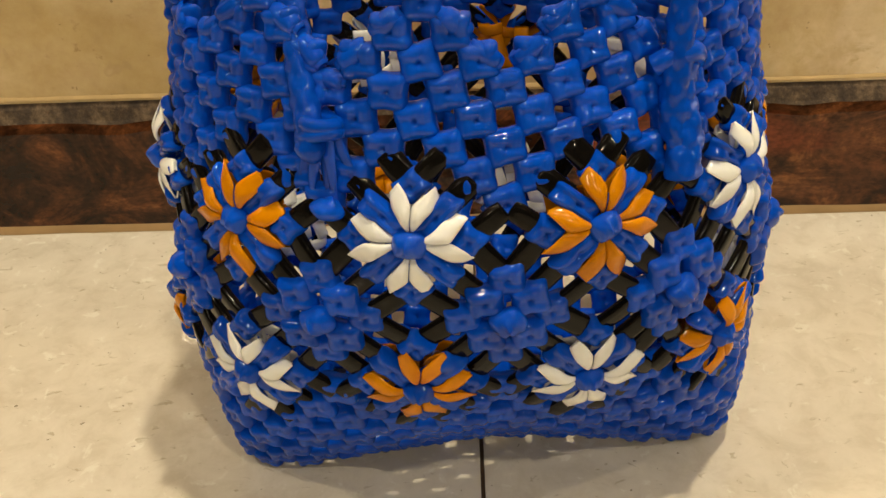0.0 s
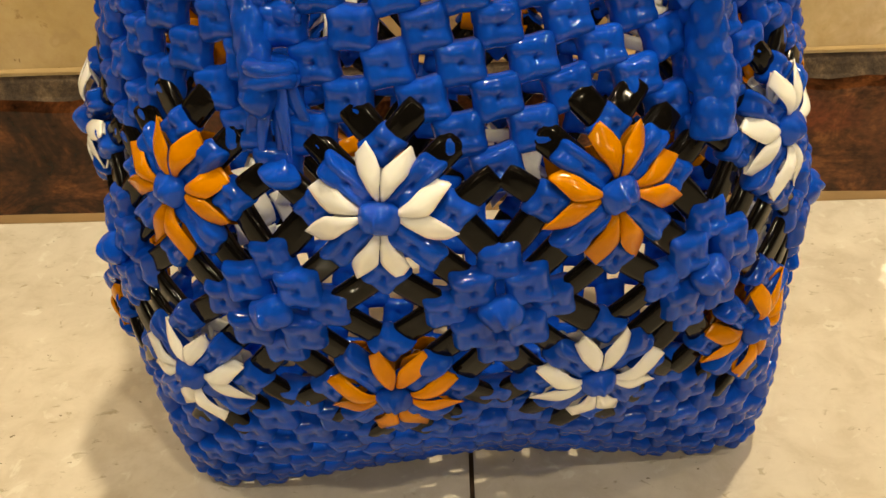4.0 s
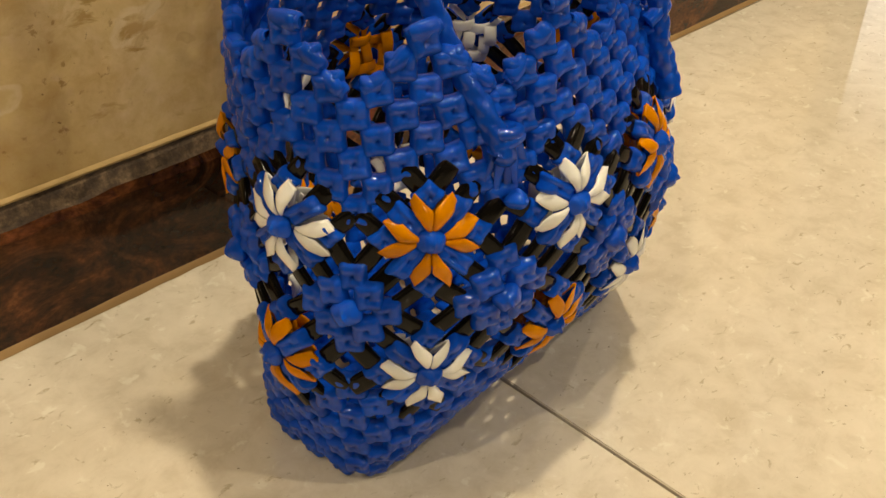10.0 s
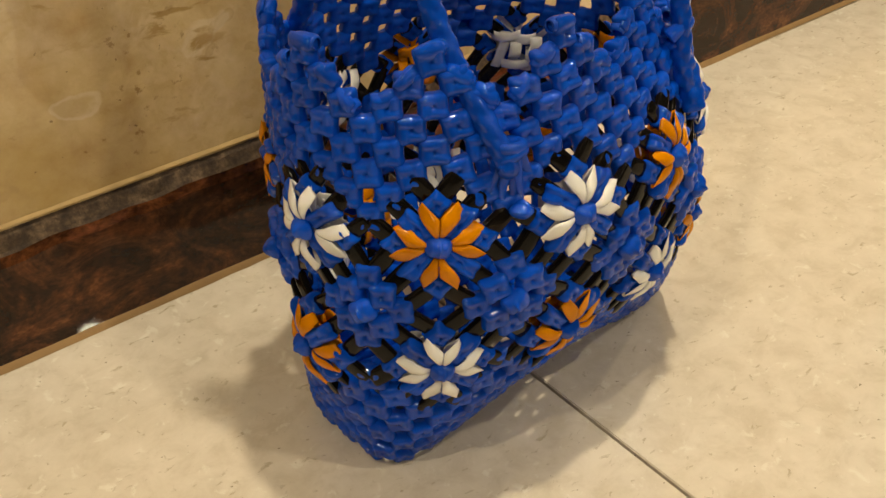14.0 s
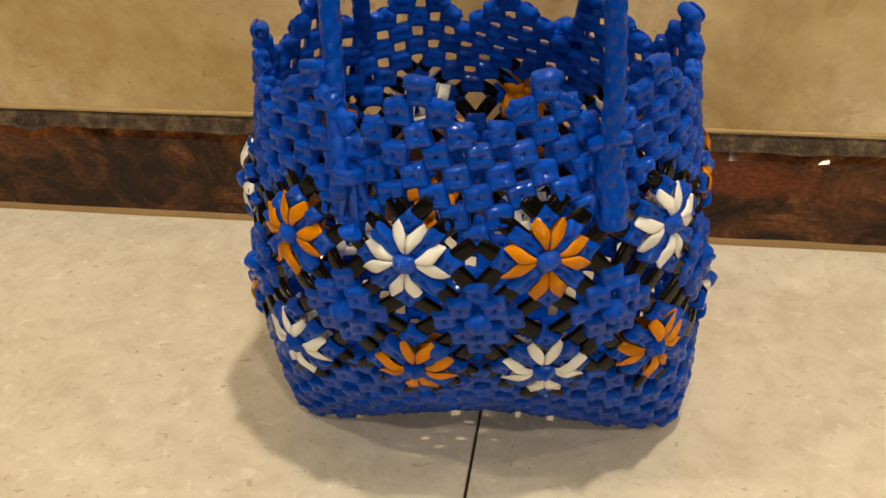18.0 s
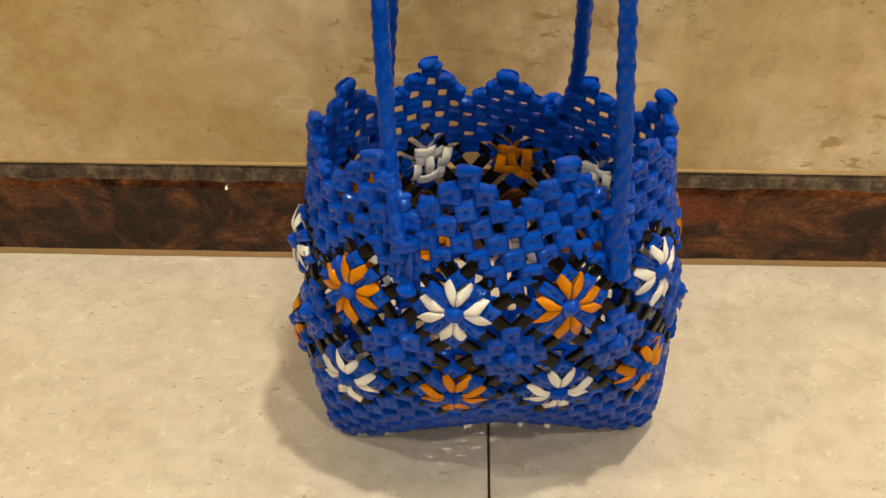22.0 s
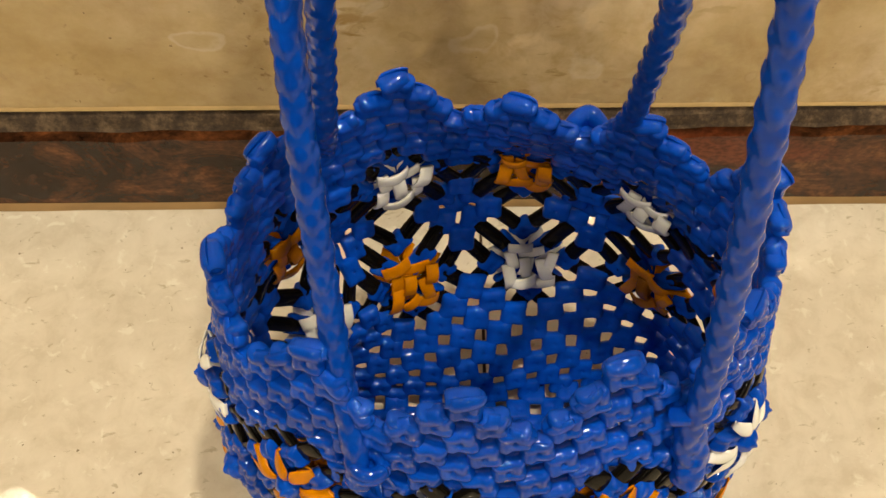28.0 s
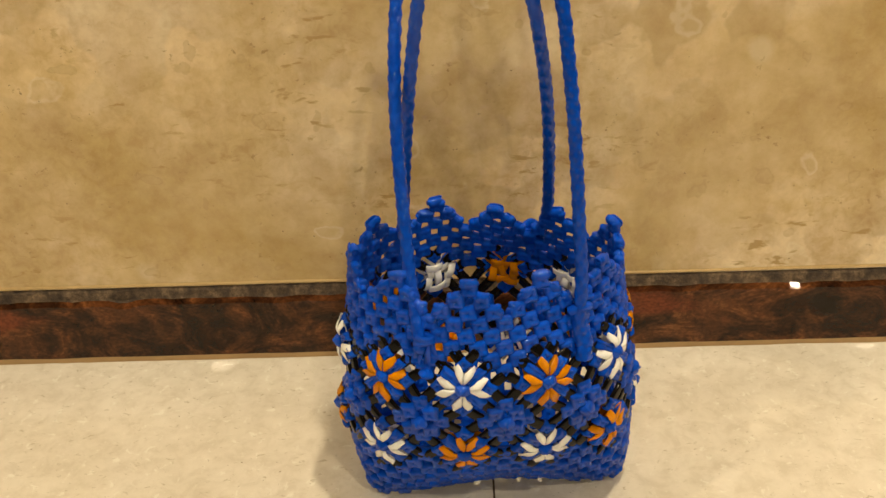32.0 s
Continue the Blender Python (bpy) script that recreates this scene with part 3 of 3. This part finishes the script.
def petal_bm(seed):
    """One petal of a pair that lies along +x: a flat cane that rises from the heart beside its twin, is folded to a point and
    runs back underneath, so that it makes a loop open at its sides."""
    rnd = random.Random(seed)
    bm = bmesh.new()
    n, w = 14, 7
    tip = 0.31 + rnd.uniform(-0.05, 0.06)
    puff = rnd.uniform(0.85, 1.2)
    seam = ((0.20, 0.006), (0.36, 0.004), (0.52, 0.004), (0.66, 0.012), (0.82, tip - 0.16), (0.97, tip))
    edge = ((0.20, 0.065), (0.32, 0.150), (0.44, 0.232), (0.55, 0.325), (0.66, 0.385), (0.77, 0.425))
    sheets = []
    for under in (False, True):
        for thick in (0.0, -0.034):
            sheet = []
            for i in range(n + 1):
                t = i / n
                (xa, ya), (xb, yb) = along(seam, t), along(edge, t)
                for j in range(w):
                    b = j / (w - 1)
                    if under:
                        b = 0.16 + 0.68 * b
                    x, y = xa + (xb - xa) * b, ya + (yb - ya) * b
                    across = 1 - abs(2 * b - 1) ** 2.2
                    if under:
                        z = 0.235 - 0.14 * (1 - t) ** 0.7 + 0.02 * across
                    else:
                        z = 0.27 + 0.165 * math.sin(math.pi * (0.18 + 0.80 * t ** 0.9)) + 0.055 * puff * across * math.sin(math.pi * (0.10 + 0.85 * t)) - 0.05 * b * t
                    sheet.append(bm.verts.new((x, y, z + thick * (1 - 0.6 * abs(2 * b - 1) ** 4))))
            sheets.append(sheet)
    at = lambda g, i, j: g[i * w + j]
    for top, low in (sheets[:2], sheets[2:]):
        for i in range(n):
            for j in range(w - 1):
                bm.faces.new((at(top, i, j), at(top, i + 1, j), at(top, i + 1, j + 1), at(top, i, j + 1)))
                bm.faces.new((at(low, i, j), at(low, i, j + 1), at(low, i + 1, j + 1), at(low, i + 1, j)))
            for j, flip in ((0, 1), (w - 1, 0)):
                f = (at(top, i, j), at(low, i, j), at(low, i + 1, j), at(top, i + 1, j))
                bm.faces.new(f if flip else f[::-1])
        for i, flip in ((0, 0), (n, 1)):
            for j in range(w - 1):
                f = (at(top, i, j), at(low, i, j), at(low, i, j + 1), at(top, i, j + 1))
                bm.faces.new(f if flip else f[::-1])
    # the fold at the point
    for j in range(w - 1):
        bm.faces.new((at(sheets[1], n, j), at(sheets[2], n, j), at(sheets[2], n, j + 1), at(sheets[1], n, j + 1))[::-1])
    return bm


def heart_bm(seed):
    """The raised heart of a flower: a cushion of three canes laid side by side, drawn together towards the top."""
    rnd = random.Random(seed)
    bm = bmesh.new()
    bmesh.ops.create_uvsphere(bm, u_segments=28, v_segments=16, radius=1.0)
    lean = rnd.uniform(-0.12, 0.12)
    for v in bm.verts:
        x, y, z = v.co
        r = math.hypot(x, y)
        q = (abs(x) ** 3.2 + abs(y) ** 4.5) ** (1 / 4.5)
        f = r / q if q > 1e-6 else 1.0
        top = max(0.0, z)
        draw = 1 - 0.34 * top ** 1.5
        fold = 0.085 * math.cos(3 * math.pi * x * f) * top ** 0.5
        v.co = Vector((x * f * draw * 1.04 + lean * top, y * f * draw * 0.94, (z * 0.86 + fold) if z > 0 else z * 0.7))
    return bm


def mirrored(bm):
    for v in bm.verts:
        v.co.y = -v.co.y
    bmesh.ops.reverse_faces(bm, faces=bm.faces[:])
    return bm


PETALS = {m.name: [mesh_of("petal", petal_bm(s), m) for s in range(5)] for m in (WHITE, ORANGE)}
PETALS_BACK = {m.name: [mesh_of("petal", mirrored(petal_bm(s)), m) for s in range(5, 10)] for m in (WHITE, ORANGE)}
HEARTS = [mesh_of("flower", heart_bm(s), BLUE) for s in range(4)]


def strip_bm(bow, width):
    """A short bowed strip of cane along x, for the inside of a flower."""
    bm = bmesh.new()
    prof = ((-1, 0), (-0.85, 0.11), (-0.4, 0.15), (0.4, 0.15), (0.85, 0.11), (1, 0), (0.8, -0.10), (-0.8, -0.10))
    loft(bm, [[(t * 0.5, a * width / 2, bow * (1 - t * t) + b) for a, b in prof] for t in (-1, -0.7, -0.35, 0, 0.35, 0.7, 1)])
    bmesh.ops.recalc_face_normals(bm, faces=bm.faces[:])
    return bm


STRIPS = {m.name: [mesh_of("inner_strand", strip_bm(b, w), m) for b, w in ((0.30, 0.54), (0.12, 0.50), (0.42, 0.58))] for m in (WHITE, ORANGE)}


def make_flower(c0, r0, material, word, seed):
    rnd = random.Random(seed)
    p, x, y, n, sx, sy = frame_at(c0, r0)
    heart = new("flower", rnd.choice(HEARTS))
    heart.parent = bag
    heart["label"] = f"raised flower with {word} petals round a blue heart"
    a = rnd.uniform(-0.35, 0.35)
    hx, hy = x * math.cos(a) + y * math.sin(a), y * math.cos(a) - x * math.sin(a)
    heart.matrix_world = basis(p + n * 0.0098, hx, hy, n, 0.0066, 0.0060, 0.0068)
    bpy.context.view_layer.update()
    ring_of_knots(c0, r0, heart, 0.90, 0.84, True)
    turn = [rnd.uniform(-6, 6) for _ in range(4)]
    for k in range(8):
        ang = 90 * (k // 2) + turn[k // 2]
        ca, sa = math.cos(radians(ang)), math.sin(radians(ang))
        reach = 0.0248 * rnd.uniform(0.95, 1.06)
        goal = skin(c0 + reach / sx * ca, r0 - reach / sy * sa) + n * 0.001
        gx = goal - p
        ln = reach
        gx.normalize()
        g2 = frame_at(c0 + 1.2 * ca, r0 - 1.2 * sa * sx / sy)[3]
        gn = (g2 - gx * g2.dot(gx)).normalized()
        gy = gn.cross(gx)
        side = 1 if k % 2 else -1
        ob = new("petal", rnd.choice((PETALS if side > 0 else PETALS_BACK)[material.name]))
        ob.parent = heart
        ob.matrix_world = basis(p - n * 0.0006, gx, gy, gn, ln, ln * rnd.uniform(0.92, 1.08), 0.0255 * rnd.uniform(0.92, 1.10))
    # the backs of the petals inside the bag, wound round the heart
    for k in range(10):
        ang = (k // 2) * 90 + (22 if k % 2 else -22) + rnd.uniform(-9, 9)
        far = 0.85 + 0.3 * (k % 2) if k < 8 else 0.15
        q, qx, qy, qn, _, _ = frame_at(c0 + far * math.cos(radians(ang)), r0 + far * math.sin(radians(ang)))
        a = -radians(ang) + math.pi / 2 + (0.5 if k % 2 else -0.5) + rnd.uniform(-0.3, 0.3)
        ax, ay = qx * math.cos(a) + qy * math.sin(a), qy * math.cos(a) - qx * math.sin(a)
        ob = new("inner_strand", rnd.choice(STRIPS[material.name]))
        ob.parent = heart
        ob.matrix_world = basis(q - qn * (0.0030 + 0.0016 * (k % 3)), ax, -ay, -qn, rnd.uniform(0.013, 0.020), 0.0140, 0.0085)
    return heart


def link_bm(seed):
    """A black strap of doubled cane along x: flat-topped, with rounded shoulders and a shallow groove down the middle."""
    rnd = random.Random(seed)
    bm = bmesh.new()
    m = 20
    rings = []
    groove = rnd.uniform(0.03, 0.06)
    off = rnd.uniform(-0.12, 0.12)
    for i, t in enumerate((-1, -0.97, -0.88, -0.45, 0, 0.45, 0.88, 0.97, 1)):
        shut = 0.55 if i in (0, 8) else 0.88 if i in (1, 7) else 1.0
        row = []
        for k in range(m):
            a = math.tau * k / m
            ca, sa = math.cos(a), math.sin(a) * shut
            y = math.copysign(abs(ca) ** 0.75, ca) * 0.5 * (1 - 0.06 * t * t)
            z = math.copysign(abs(sa) ** 0.7, sa) * 0.25 - groove * math.exp(-(((y - off) / 0.10) ** 2)) * (sa > 0) * shut + 0.06 * (1 - t * t)
            row.append((t * 0.5, y, z))
        rings.append(row)
    loft(bm, rings)
    return bm


LINKS = [mesh_of("black_link", link_bm(s), BLACK) for s in range(4)]


def make_link(ca, ra, cb, rb, rnd):
    a, b = skin(ca, ra), skin(cb, rb)
    q, _, _, n, _, _ = frame_at((ca + cb) / 2, (ra + rb) / 2)
    gx = (b - a).normalized()
    gn = (n - gx * n.dot(gx) + gx.cross(n) * rnd.uniform(-0.22, 0.22)).normalized()
    ob = new("black_link", rnd.choice(LINKS))
    ob.parent = bag
    ob.matrix_world = basis((a + b) / 2 + n * rnd.uniform(0.0010, 0.0024), gx, gn.cross(gx), gn, (b - a).length * rnd.uniform(0.86, 0.96), 0.0100 * rnd.uniform(0.90, 1.10), 0.0104)


# flowers in two rows, white over orange and orange over white, and the plain raised clusters between them
rnd = random.Random(3)
wall_side = []
SQ, SC = 0.88, 0.72
for k in range(10):
    c0 = 6 * k
    top_word, low_word = ("white", "orange") if k % 2 == 0 else ("orange", "white")
    tint = {"white": WHITE, "orange": ORANGE}
    make_flower(c0, 8, tint[top_word], top_word, 100 + k)
    make_flower(c0, 14, tint[low_word], low_word, 200 + k)
    p, x, y, n, sx, sy = frame_at(c0 + 3, 11)
    group = ring_of_knots(c0 + 3, 11, bag, SC, 0.90)
    if 3 <= k <= 7:
        wall_side += group
    knob = new("raised_knot", HEARTS[k % 4])
    knob.parent = bag
    knob.matrix_world = basis(p + n * 0.0072, (x + y * rnd.uniform(0.3, 0.9)).normalized(), n.cross((x + y * 0.6).normalized()), n, 0.0076, 0.0072, 0.0080)
    for r0, up in ((8, "band"), (14, "cluster")):
        for sc in (-1, 1):
            for dc, dr in ((2, 0), (1, 1), (0, 2)):
                # upper side of the diamond: to the band above the first row, to the clusters above the second
                ca, ra = c0 + sc * dc * SQ, r0 - dr * SQ
                cb, rb = (c0 + sc * (dc + 1), r0 - dr - 1) if up == "band" else (c0 + sc * (3 - (2 - dc) * SC), r0 - 3 + (2 - dr) * SC)
                make_link(ca, ra, cb, rb, rnd)
                # lower side: to the clusters, or to the blue foot of the bag
                ca, ra = c0 + sc * dc * SQ, r0 + dr * SQ
                cb, rb = (c0 + sc * (dc + 1), r0 + dr + 1) if r0 == 14 else (c0 + sc * (3 - (2 - dc) * SC), r0 + 3 - (2 - dr) * SC)
                make_link(ca, ra, cb, rb, rnd)

# the plain band over the flowers, with its saw-toothed rim, and the plain foot
for k in range(10):
    for dc in range(6):
        tooth = min(dc, 6 - dc)
        for r in range(tooth, tooth + 5, 2):
            put_knot(6 * k + dc, r, bag, "knot", 1.0)
        first = 18 - tooth
        for r in range(first, 23, 2):
            ob = put_knot(6 * k + dc, r, bag, "knot", 1.0)
            if 3 <= k <= 7:
                wall_side.append(ob)

# the knots that face the wall, low on the bag, as one sheet
bpy.context.view_layer.update()
verts, faces = [], []
for ob in wall_side:
    m, start = ob.matrix_world.copy(), len(verts)
    verts += [tuple(m @ v.co) for v in ob.data.vertices]
    faces += [tuple(start + q for q in f.vertices) for f in ob.data.polygons]
    bpy.data.objects.remove(ob)
me = bpy.data.meshes.new("woven_back")
me.from_pydata(verts, [], faces)
me.materials.append(BLUE)
for f in me.polygons:
    f.use_smooth = True
sheet = tagged(new("woven_back", me), "blue knotted foot of the bag towards the wall", kind="stuff")
sheet.parent = bag


def loop_bm(seed):
    """The rolled end of a cane over the rim: a curl along x, hollow at one end, with a lip where the cane tucks in."""
    rnd = random.Random(seed)
    bm = bmesh.new()
    n, m = 26, 9
    turn0 = rnd.uniform(-90, -50)
    outer = []
    for i in range(n + 1):
        a = radians(turn0 + 470 * i / n)
        r = 0.5 - 0.17 * i / n
        row = []
        for j in range(m):
            b = 2 * j / (m - 1) - 1
            k = r * (0.72 + 0.30 * (1 - abs(b) ** 2.6) ** 0.6) * (1 + 0.12 * b)
            row.append((b * 0.5 + 0.16 * i / n, k * math.cos(a), k * math.sin(a)))
        outer.append(row)
    va = [[bm.verts.new(p) for p in row] for row in outer]
    vb = [[bm.verts.new((p[0], p[1] * 0.72, p[2] * 0.72)) for p in row] for row in outer]
    for i in range(n):
        for j in range(m - 1):
            bm.faces.new((va[i][j], va[i][j + 1], va[i + 1][j + 1], va[i + 1][j]))
            bm.faces.new((vb[i][j], vb[i + 1][j], vb[i + 1][j + 1], vb[i][j + 1]))
        bm.faces.new((va[i][0], va[i + 1][0], vb[i + 1][0], vb[i][0]))
        bm.faces.new((va[i][-1], vb[i][-1], vb[i + 1][-1], va[i + 1][-1]))
    for i in (0, n):
        for j in range(m - 1):
            f = (va[i][j], vb[i][j], vb[i][j + 1], va[i][j + 1])
            bm.faces.new(f if i == 0 else f[::-1])
    bmesh.ops.recalc_face_normals(bm, faces=bm.faces[:])
    return bm


CURLS = [mesh_of("rim_curl", loop_bm(s), BLUE) for s in range(4)]
for k in range(10):
    for dc in range(6):
        tooth = min(dc, 6 - dc)
        p, x, y, n, sx, sy = frame_at(6 * k + dc, tooth)
        ob = new("rim_curl", rnd.choice(CURLS))
        ob.parent = bag
        size = (1.05, 0.95, 0.92, 0.85)[tooth]
        lean = radians(rnd.uniform(-10, 10) + (0 if tooth in (0, 3) else (-36 if dc < 3 else 36)))
        roll = rnd.uniform(-0.35, 0.35)
        x2, y2 = x * math.cos(lean) + y * math.sin(lean), y * math.cos(lean) - x * math.sin(lean)
        x3 = (x2 + n * roll).normalized()
        n3 = (n - x3 * n.dot(x3)).normalized()
        ob.matrix_world = basis(p + y2 * (0.0052 if tooth == 0 else 0.0032) - n * 0.0004, x3 * rnd.choice((1, -1)), n3, n3.cross(x3) * -1, 0.0142 * size, 0.0112 * size, 0.0104 * size)

# the woven bottom, one sheet of knots
src = KNOTS[0]
ct, st = math.cos(TURN), math.sin(TURN)
verts, faces = [], []
step = 0.0114
for i in range(-11, 12):
    for j in range(-4, 5):
        if (i + j) % 2:
            continue
        u, v = i * step - 0.006, j * step - 0.003
        if abs(u + 0.006) > 0.119 or abs(v + 0.003) > 0.0455 - 0.012 * math.exp(-(((u + 0.006) / 0.07) ** 2)):
            continue
        lift = 0.0052 + 0.004 * math.exp(-(((u + 0.006) / 0.09) ** 2)) + random.Random(i * 31 + j).uniform(-0.0004, 0.0004)
        m = Matrix.Translation((CX + u * ct - v * st, CY + u * st + v * ct, lift)) @ pose(0, 0, 0, 180, 0, 4 + 90 * ((i * 7 + j) % 4)) @ Matrix.Diagonal((step * 1.34, step * 1.34, 0.010, 1))
        base = len(verts)
        verts += [tuple(m @ w.co) for w in src.vertices]
        faces += [tuple(base + q for q in f.vertices) for f in src.polygons]
me = bpy.data.meshes.new("woven_bottom")
me.from_pydata(verts, [], faces)
me.materials.append(BLUE)
for f in me.polygons:
    f.use_smooth = True
bottom = tagged(new("woven_bottom", me), "blue knotted bottom of the bag with square holes", kind="stuff")
bottom.parent = bag

# ---- handles ----


def smooth_path(points, count):
    pts = [Vector(p) for p in points]
    out = []
    n = len(pts) - 1
    for i in range(count + 1):
        f = i / count * n
        k = min(int(f), n - 1)
        t = f - k
        p0, p1, p2, p3 = pts[max(k - 1, 0)], pts[k], pts[k + 1], pts[min(k + 2, n)]
        out.append(0.5 * ((2 * p1) + (p2 - p0) * t + (2 * p0 - 5 * p1 + 4 * p2 - p3) * t * t + (3 * p1 - p0 - 3 * p2 + p3) * t**3))
    return out


def rope_bm(points, radius, steps, pitch, rounded=False):
    """A round braid: a tube whose skin swells where its canes cross over one another."""
    path = smooth_path(points, steps)
    bm = bmesh.new()
    m = 30
    rows, up, run = [], None, 0.0
    for i, p in enumerate(path):
        d = (path[min(i + 1, steps)] - path[max(i - 1, 0)]).normalized()
        if up is None:
            up = d.orthogonal().normalized()
        up = (up - d * up.dot(d)).normalized()
        side = d.cross(up)
        if i:
            run += (p - path[i - 1]).length
        row = []
        for k in range(m):
            a = math.tau * k / m
            close = min(1.0, (1 - ((max(0, 14 - i, i - steps + 14)) / 14.5) ** 2) ** 0.5) if rounded else 1.0
            # canes cross in two spirals: plump lozenges with creases between them
            one, two = abs(math.cos(2 * a + run / pitch)), abs(math.cos(2 * a - run / pitch))
            r = close * radius * (0.85 + 0.17 * one * two)
            row.append(bm.verts.new(p + (up * math.cos(a) + side * math.sin(a)) * r))
        rows.append(row)
    for u, v in zip(rows, rows[1:]):
        for k in range(m):
            bm.faces.new((u[k], u[(k + 1) % m], v[(k + 1) % m], v[k]))
    bm.faces.new(rows[0][::-1])
    bm.faces.new(rows[-1])
    return bm


def tube_bm(points, radius, steps, taper=0.0, face=None):
    path = smooth_path(points, steps)
    bm = bmesh.new()
    m = 10
    rows, up = [], None
    for i, p in enumerate(path):
        d = (path[min(i + 1, steps)] - path[max(i - 1, 0)]).normalized()
        if up is None:
            up = face or d.orthogonal().normalized()
        up = (up - d * up.dot(d)).normalized()
        side = d.cross(up)
        r = radius * (1 - taper * i / steps)
        thin, broad = (0.5, 1.5) if face else (1, 1)
        rows.append([bm.verts.new(p + (up * thin * math.cos(math.tau * k / m) + side * broad * math.sin(math.tau * k / m)) * r) for k in range(m)])
    for u, v in zip(rows, rows[1:]):
        for k in range(m):
            bm.faces.new((u[k], u[(k + 1) % m], v[(k + 1) % m], v[k]))
    bm.faces.new(rows[0][::-1])
    bm.faces.new(rows[-1])
    return bm


def leg(x0, x1, x2, x3, y0, y1, y2, y3, lo_z, hi_z, count):
    """Points of a handle's leg, a gentle cubic over height."""
    out = []
    for i in range(count):
        z = lo_z + (hi_z - lo_z) * i / (count - 1)
        s = (z - 0.2) / 0.3
        out.append((x0 + x1 * s + x2 * s * s + x3 * s**3, y0 + y1 * s + y2 * s * s + y3 * s**3, z))
    return out


def handle(left, right, crown, label):
    root = new("handle")
    root.parent = bag
    root["label"] = label
    bpy.context.view_layer.update()
    part("rope", rope_bm(left + crown + right[::-1], 0.0062, 1300, 0.0044), BLUE, root)
    return root


FL = leg(-0.0379, -0.0158, -0.0352, 0.0441, -0.2827, 0.1245, 0.0027, 0.0108, 0.215, 0.50, 7)
FR = leg(0.1133, -0.0265, 0.0286, -0.0276, -0.2792, 0.0509, 0.0068, -0.0032, 0.215, 0.50, 7)
BL = leg(-0.0593, 0.0350, -0.0255, 0.0251, -0.1305, -0.0783, -0.0010, 0.0108, 0.215, 0.50, 7)
BR = leg(0.0873, 0.0150, -0.0250, -0.0127, -0.1208, -0.0741, -0.0239, -0.0022, 0.215, 0.50, 7)


def out_of(c, r, d):
    p, x, y, n, _, _ = frame_at(c, r)
    return p + n * d


def tail(c, low):
    """The lower end of a handle, laced flat down the band to its lowest tip."""
    return [tuple(out_of(c + 0.3 * math.sin(q), q, 0.0078)) for q in ((7.0, 5.8, 4.7) if low else (4.9, 4.5))]


front = handle(tail(-3, False) + FL[1:], tail(9, True) + FR[1:], [(-0.029, -0.148, 0.552), (0.022, -0.180, 0.576), (0.066, -0.212, 0.550)], "blue braided cane handle knotted to the front of the bag")
back = handle(tail(-21, False) + BL[1:], tail(27, True) + BR[1:], [(-0.008, -0.206, 0.545), (0.020, -0.214, 0.556), (0.046, -0.221, 0.543)], "blue braided cane handle knotted to the back of the bag")


def looped_tail(root, c, top, low, seed):
    """The doubled end of a handle that hangs down over the band: a thick braid with a rounded end."""
    rows = [top + (low - top) * i / 6 for i in range(7)]
    pts = [tuple(out_of(c + 0.12 * math.sin(2.2 * q + seed), q, 0.0082 + 0.0012 * math.sin(q))) for q in rows]
    part("tail", rope_bm(pts, 0.0078, 260, 0.0042, True), BLUE, root)


def lashing(root, c, r, seed, fan):
    """Turns of cane round a handle's foot, with loose tails spreading over the band."""
    rn = random.Random(seed)
    p, x, y, n, _, _ = frame_at(c, r)
    for k in range(2):
        q = p + n * 0.0062 + y * (0.0050 * k - 0.004)
        pts = []
        for i in range(13):
            a = math.tau * i / 12
            pts.append(tuple(q + x * math.cos(a) * (0.0066 - 0.0004 * k) + n * math.sin(a) * 0.0056 + y * (0.0018 * math.cos(a + 1.9 * k) + 0.0012 * math.sin(a))))
        part("lashing", tube_bm(pts, 0.0033, 36), BLUE, root)
    if not fan:
        # a turn of cane drawn away to the band's left
        pts = [tuple(out_of(c + dc, r + dr, far)) for dc, dr, far in ((0.75, 0.1, 0.007), (0.45, -0.2, 0.0115), (0.0, -0.35, 0.0140), (-0.5, -0.2, 0.0105), (-0.85, 0.05, 0.006))]
        part("lashing", tube_bm(pts, 0.0046, 30), BLUE, root)
        looped_tail(root, c, r - 0.1, 7.25, seed)
        return
    for k in range(5):
        a0 = -0.85 + 0.45 * k + rn.uniform(-0.10, 0.10)
        drop = 2.75 - 0.5 * abs(a0 + 0.05) ** 1.5 + rn.uniform(-0.15, 0.15)
        far = 0.0074 if k % 2 else 0.0062
        pts = [tuple(out_of(c + 0.10 + a0 * w, r + q * drop, far - 0.0045 * q)) for w, q in ((0.22, 0.0), (0.50, 0.35), (0.82, 0.7), (0.95, 1.0))]
        part("tail", tube_bm(pts, 0.0026, 14, 0.72, (n + x * rn.uniform(-0.6, 0.6)).normalized()), BLUE, root)
    knob = part("tail_knot", HEARTS[0], BLUE, root)
    q = out_of(c + 0.35, r + 2.9, 0.007)
    knob.matrix_world = Matrix.Translation(q) @ pose(0, 0, 0, 0, 20, 30) @ Matrix.Diagonal((0.0066, 0.0062, 0.0062, 1))


for c, root, s, fan in ((-3, front, 1, True), (9, front, 2, False), (-21, back, 3, True), (27, back, 4, False)):
    lashing(root, c, 4.2 if fan else 2.9, s, fan)
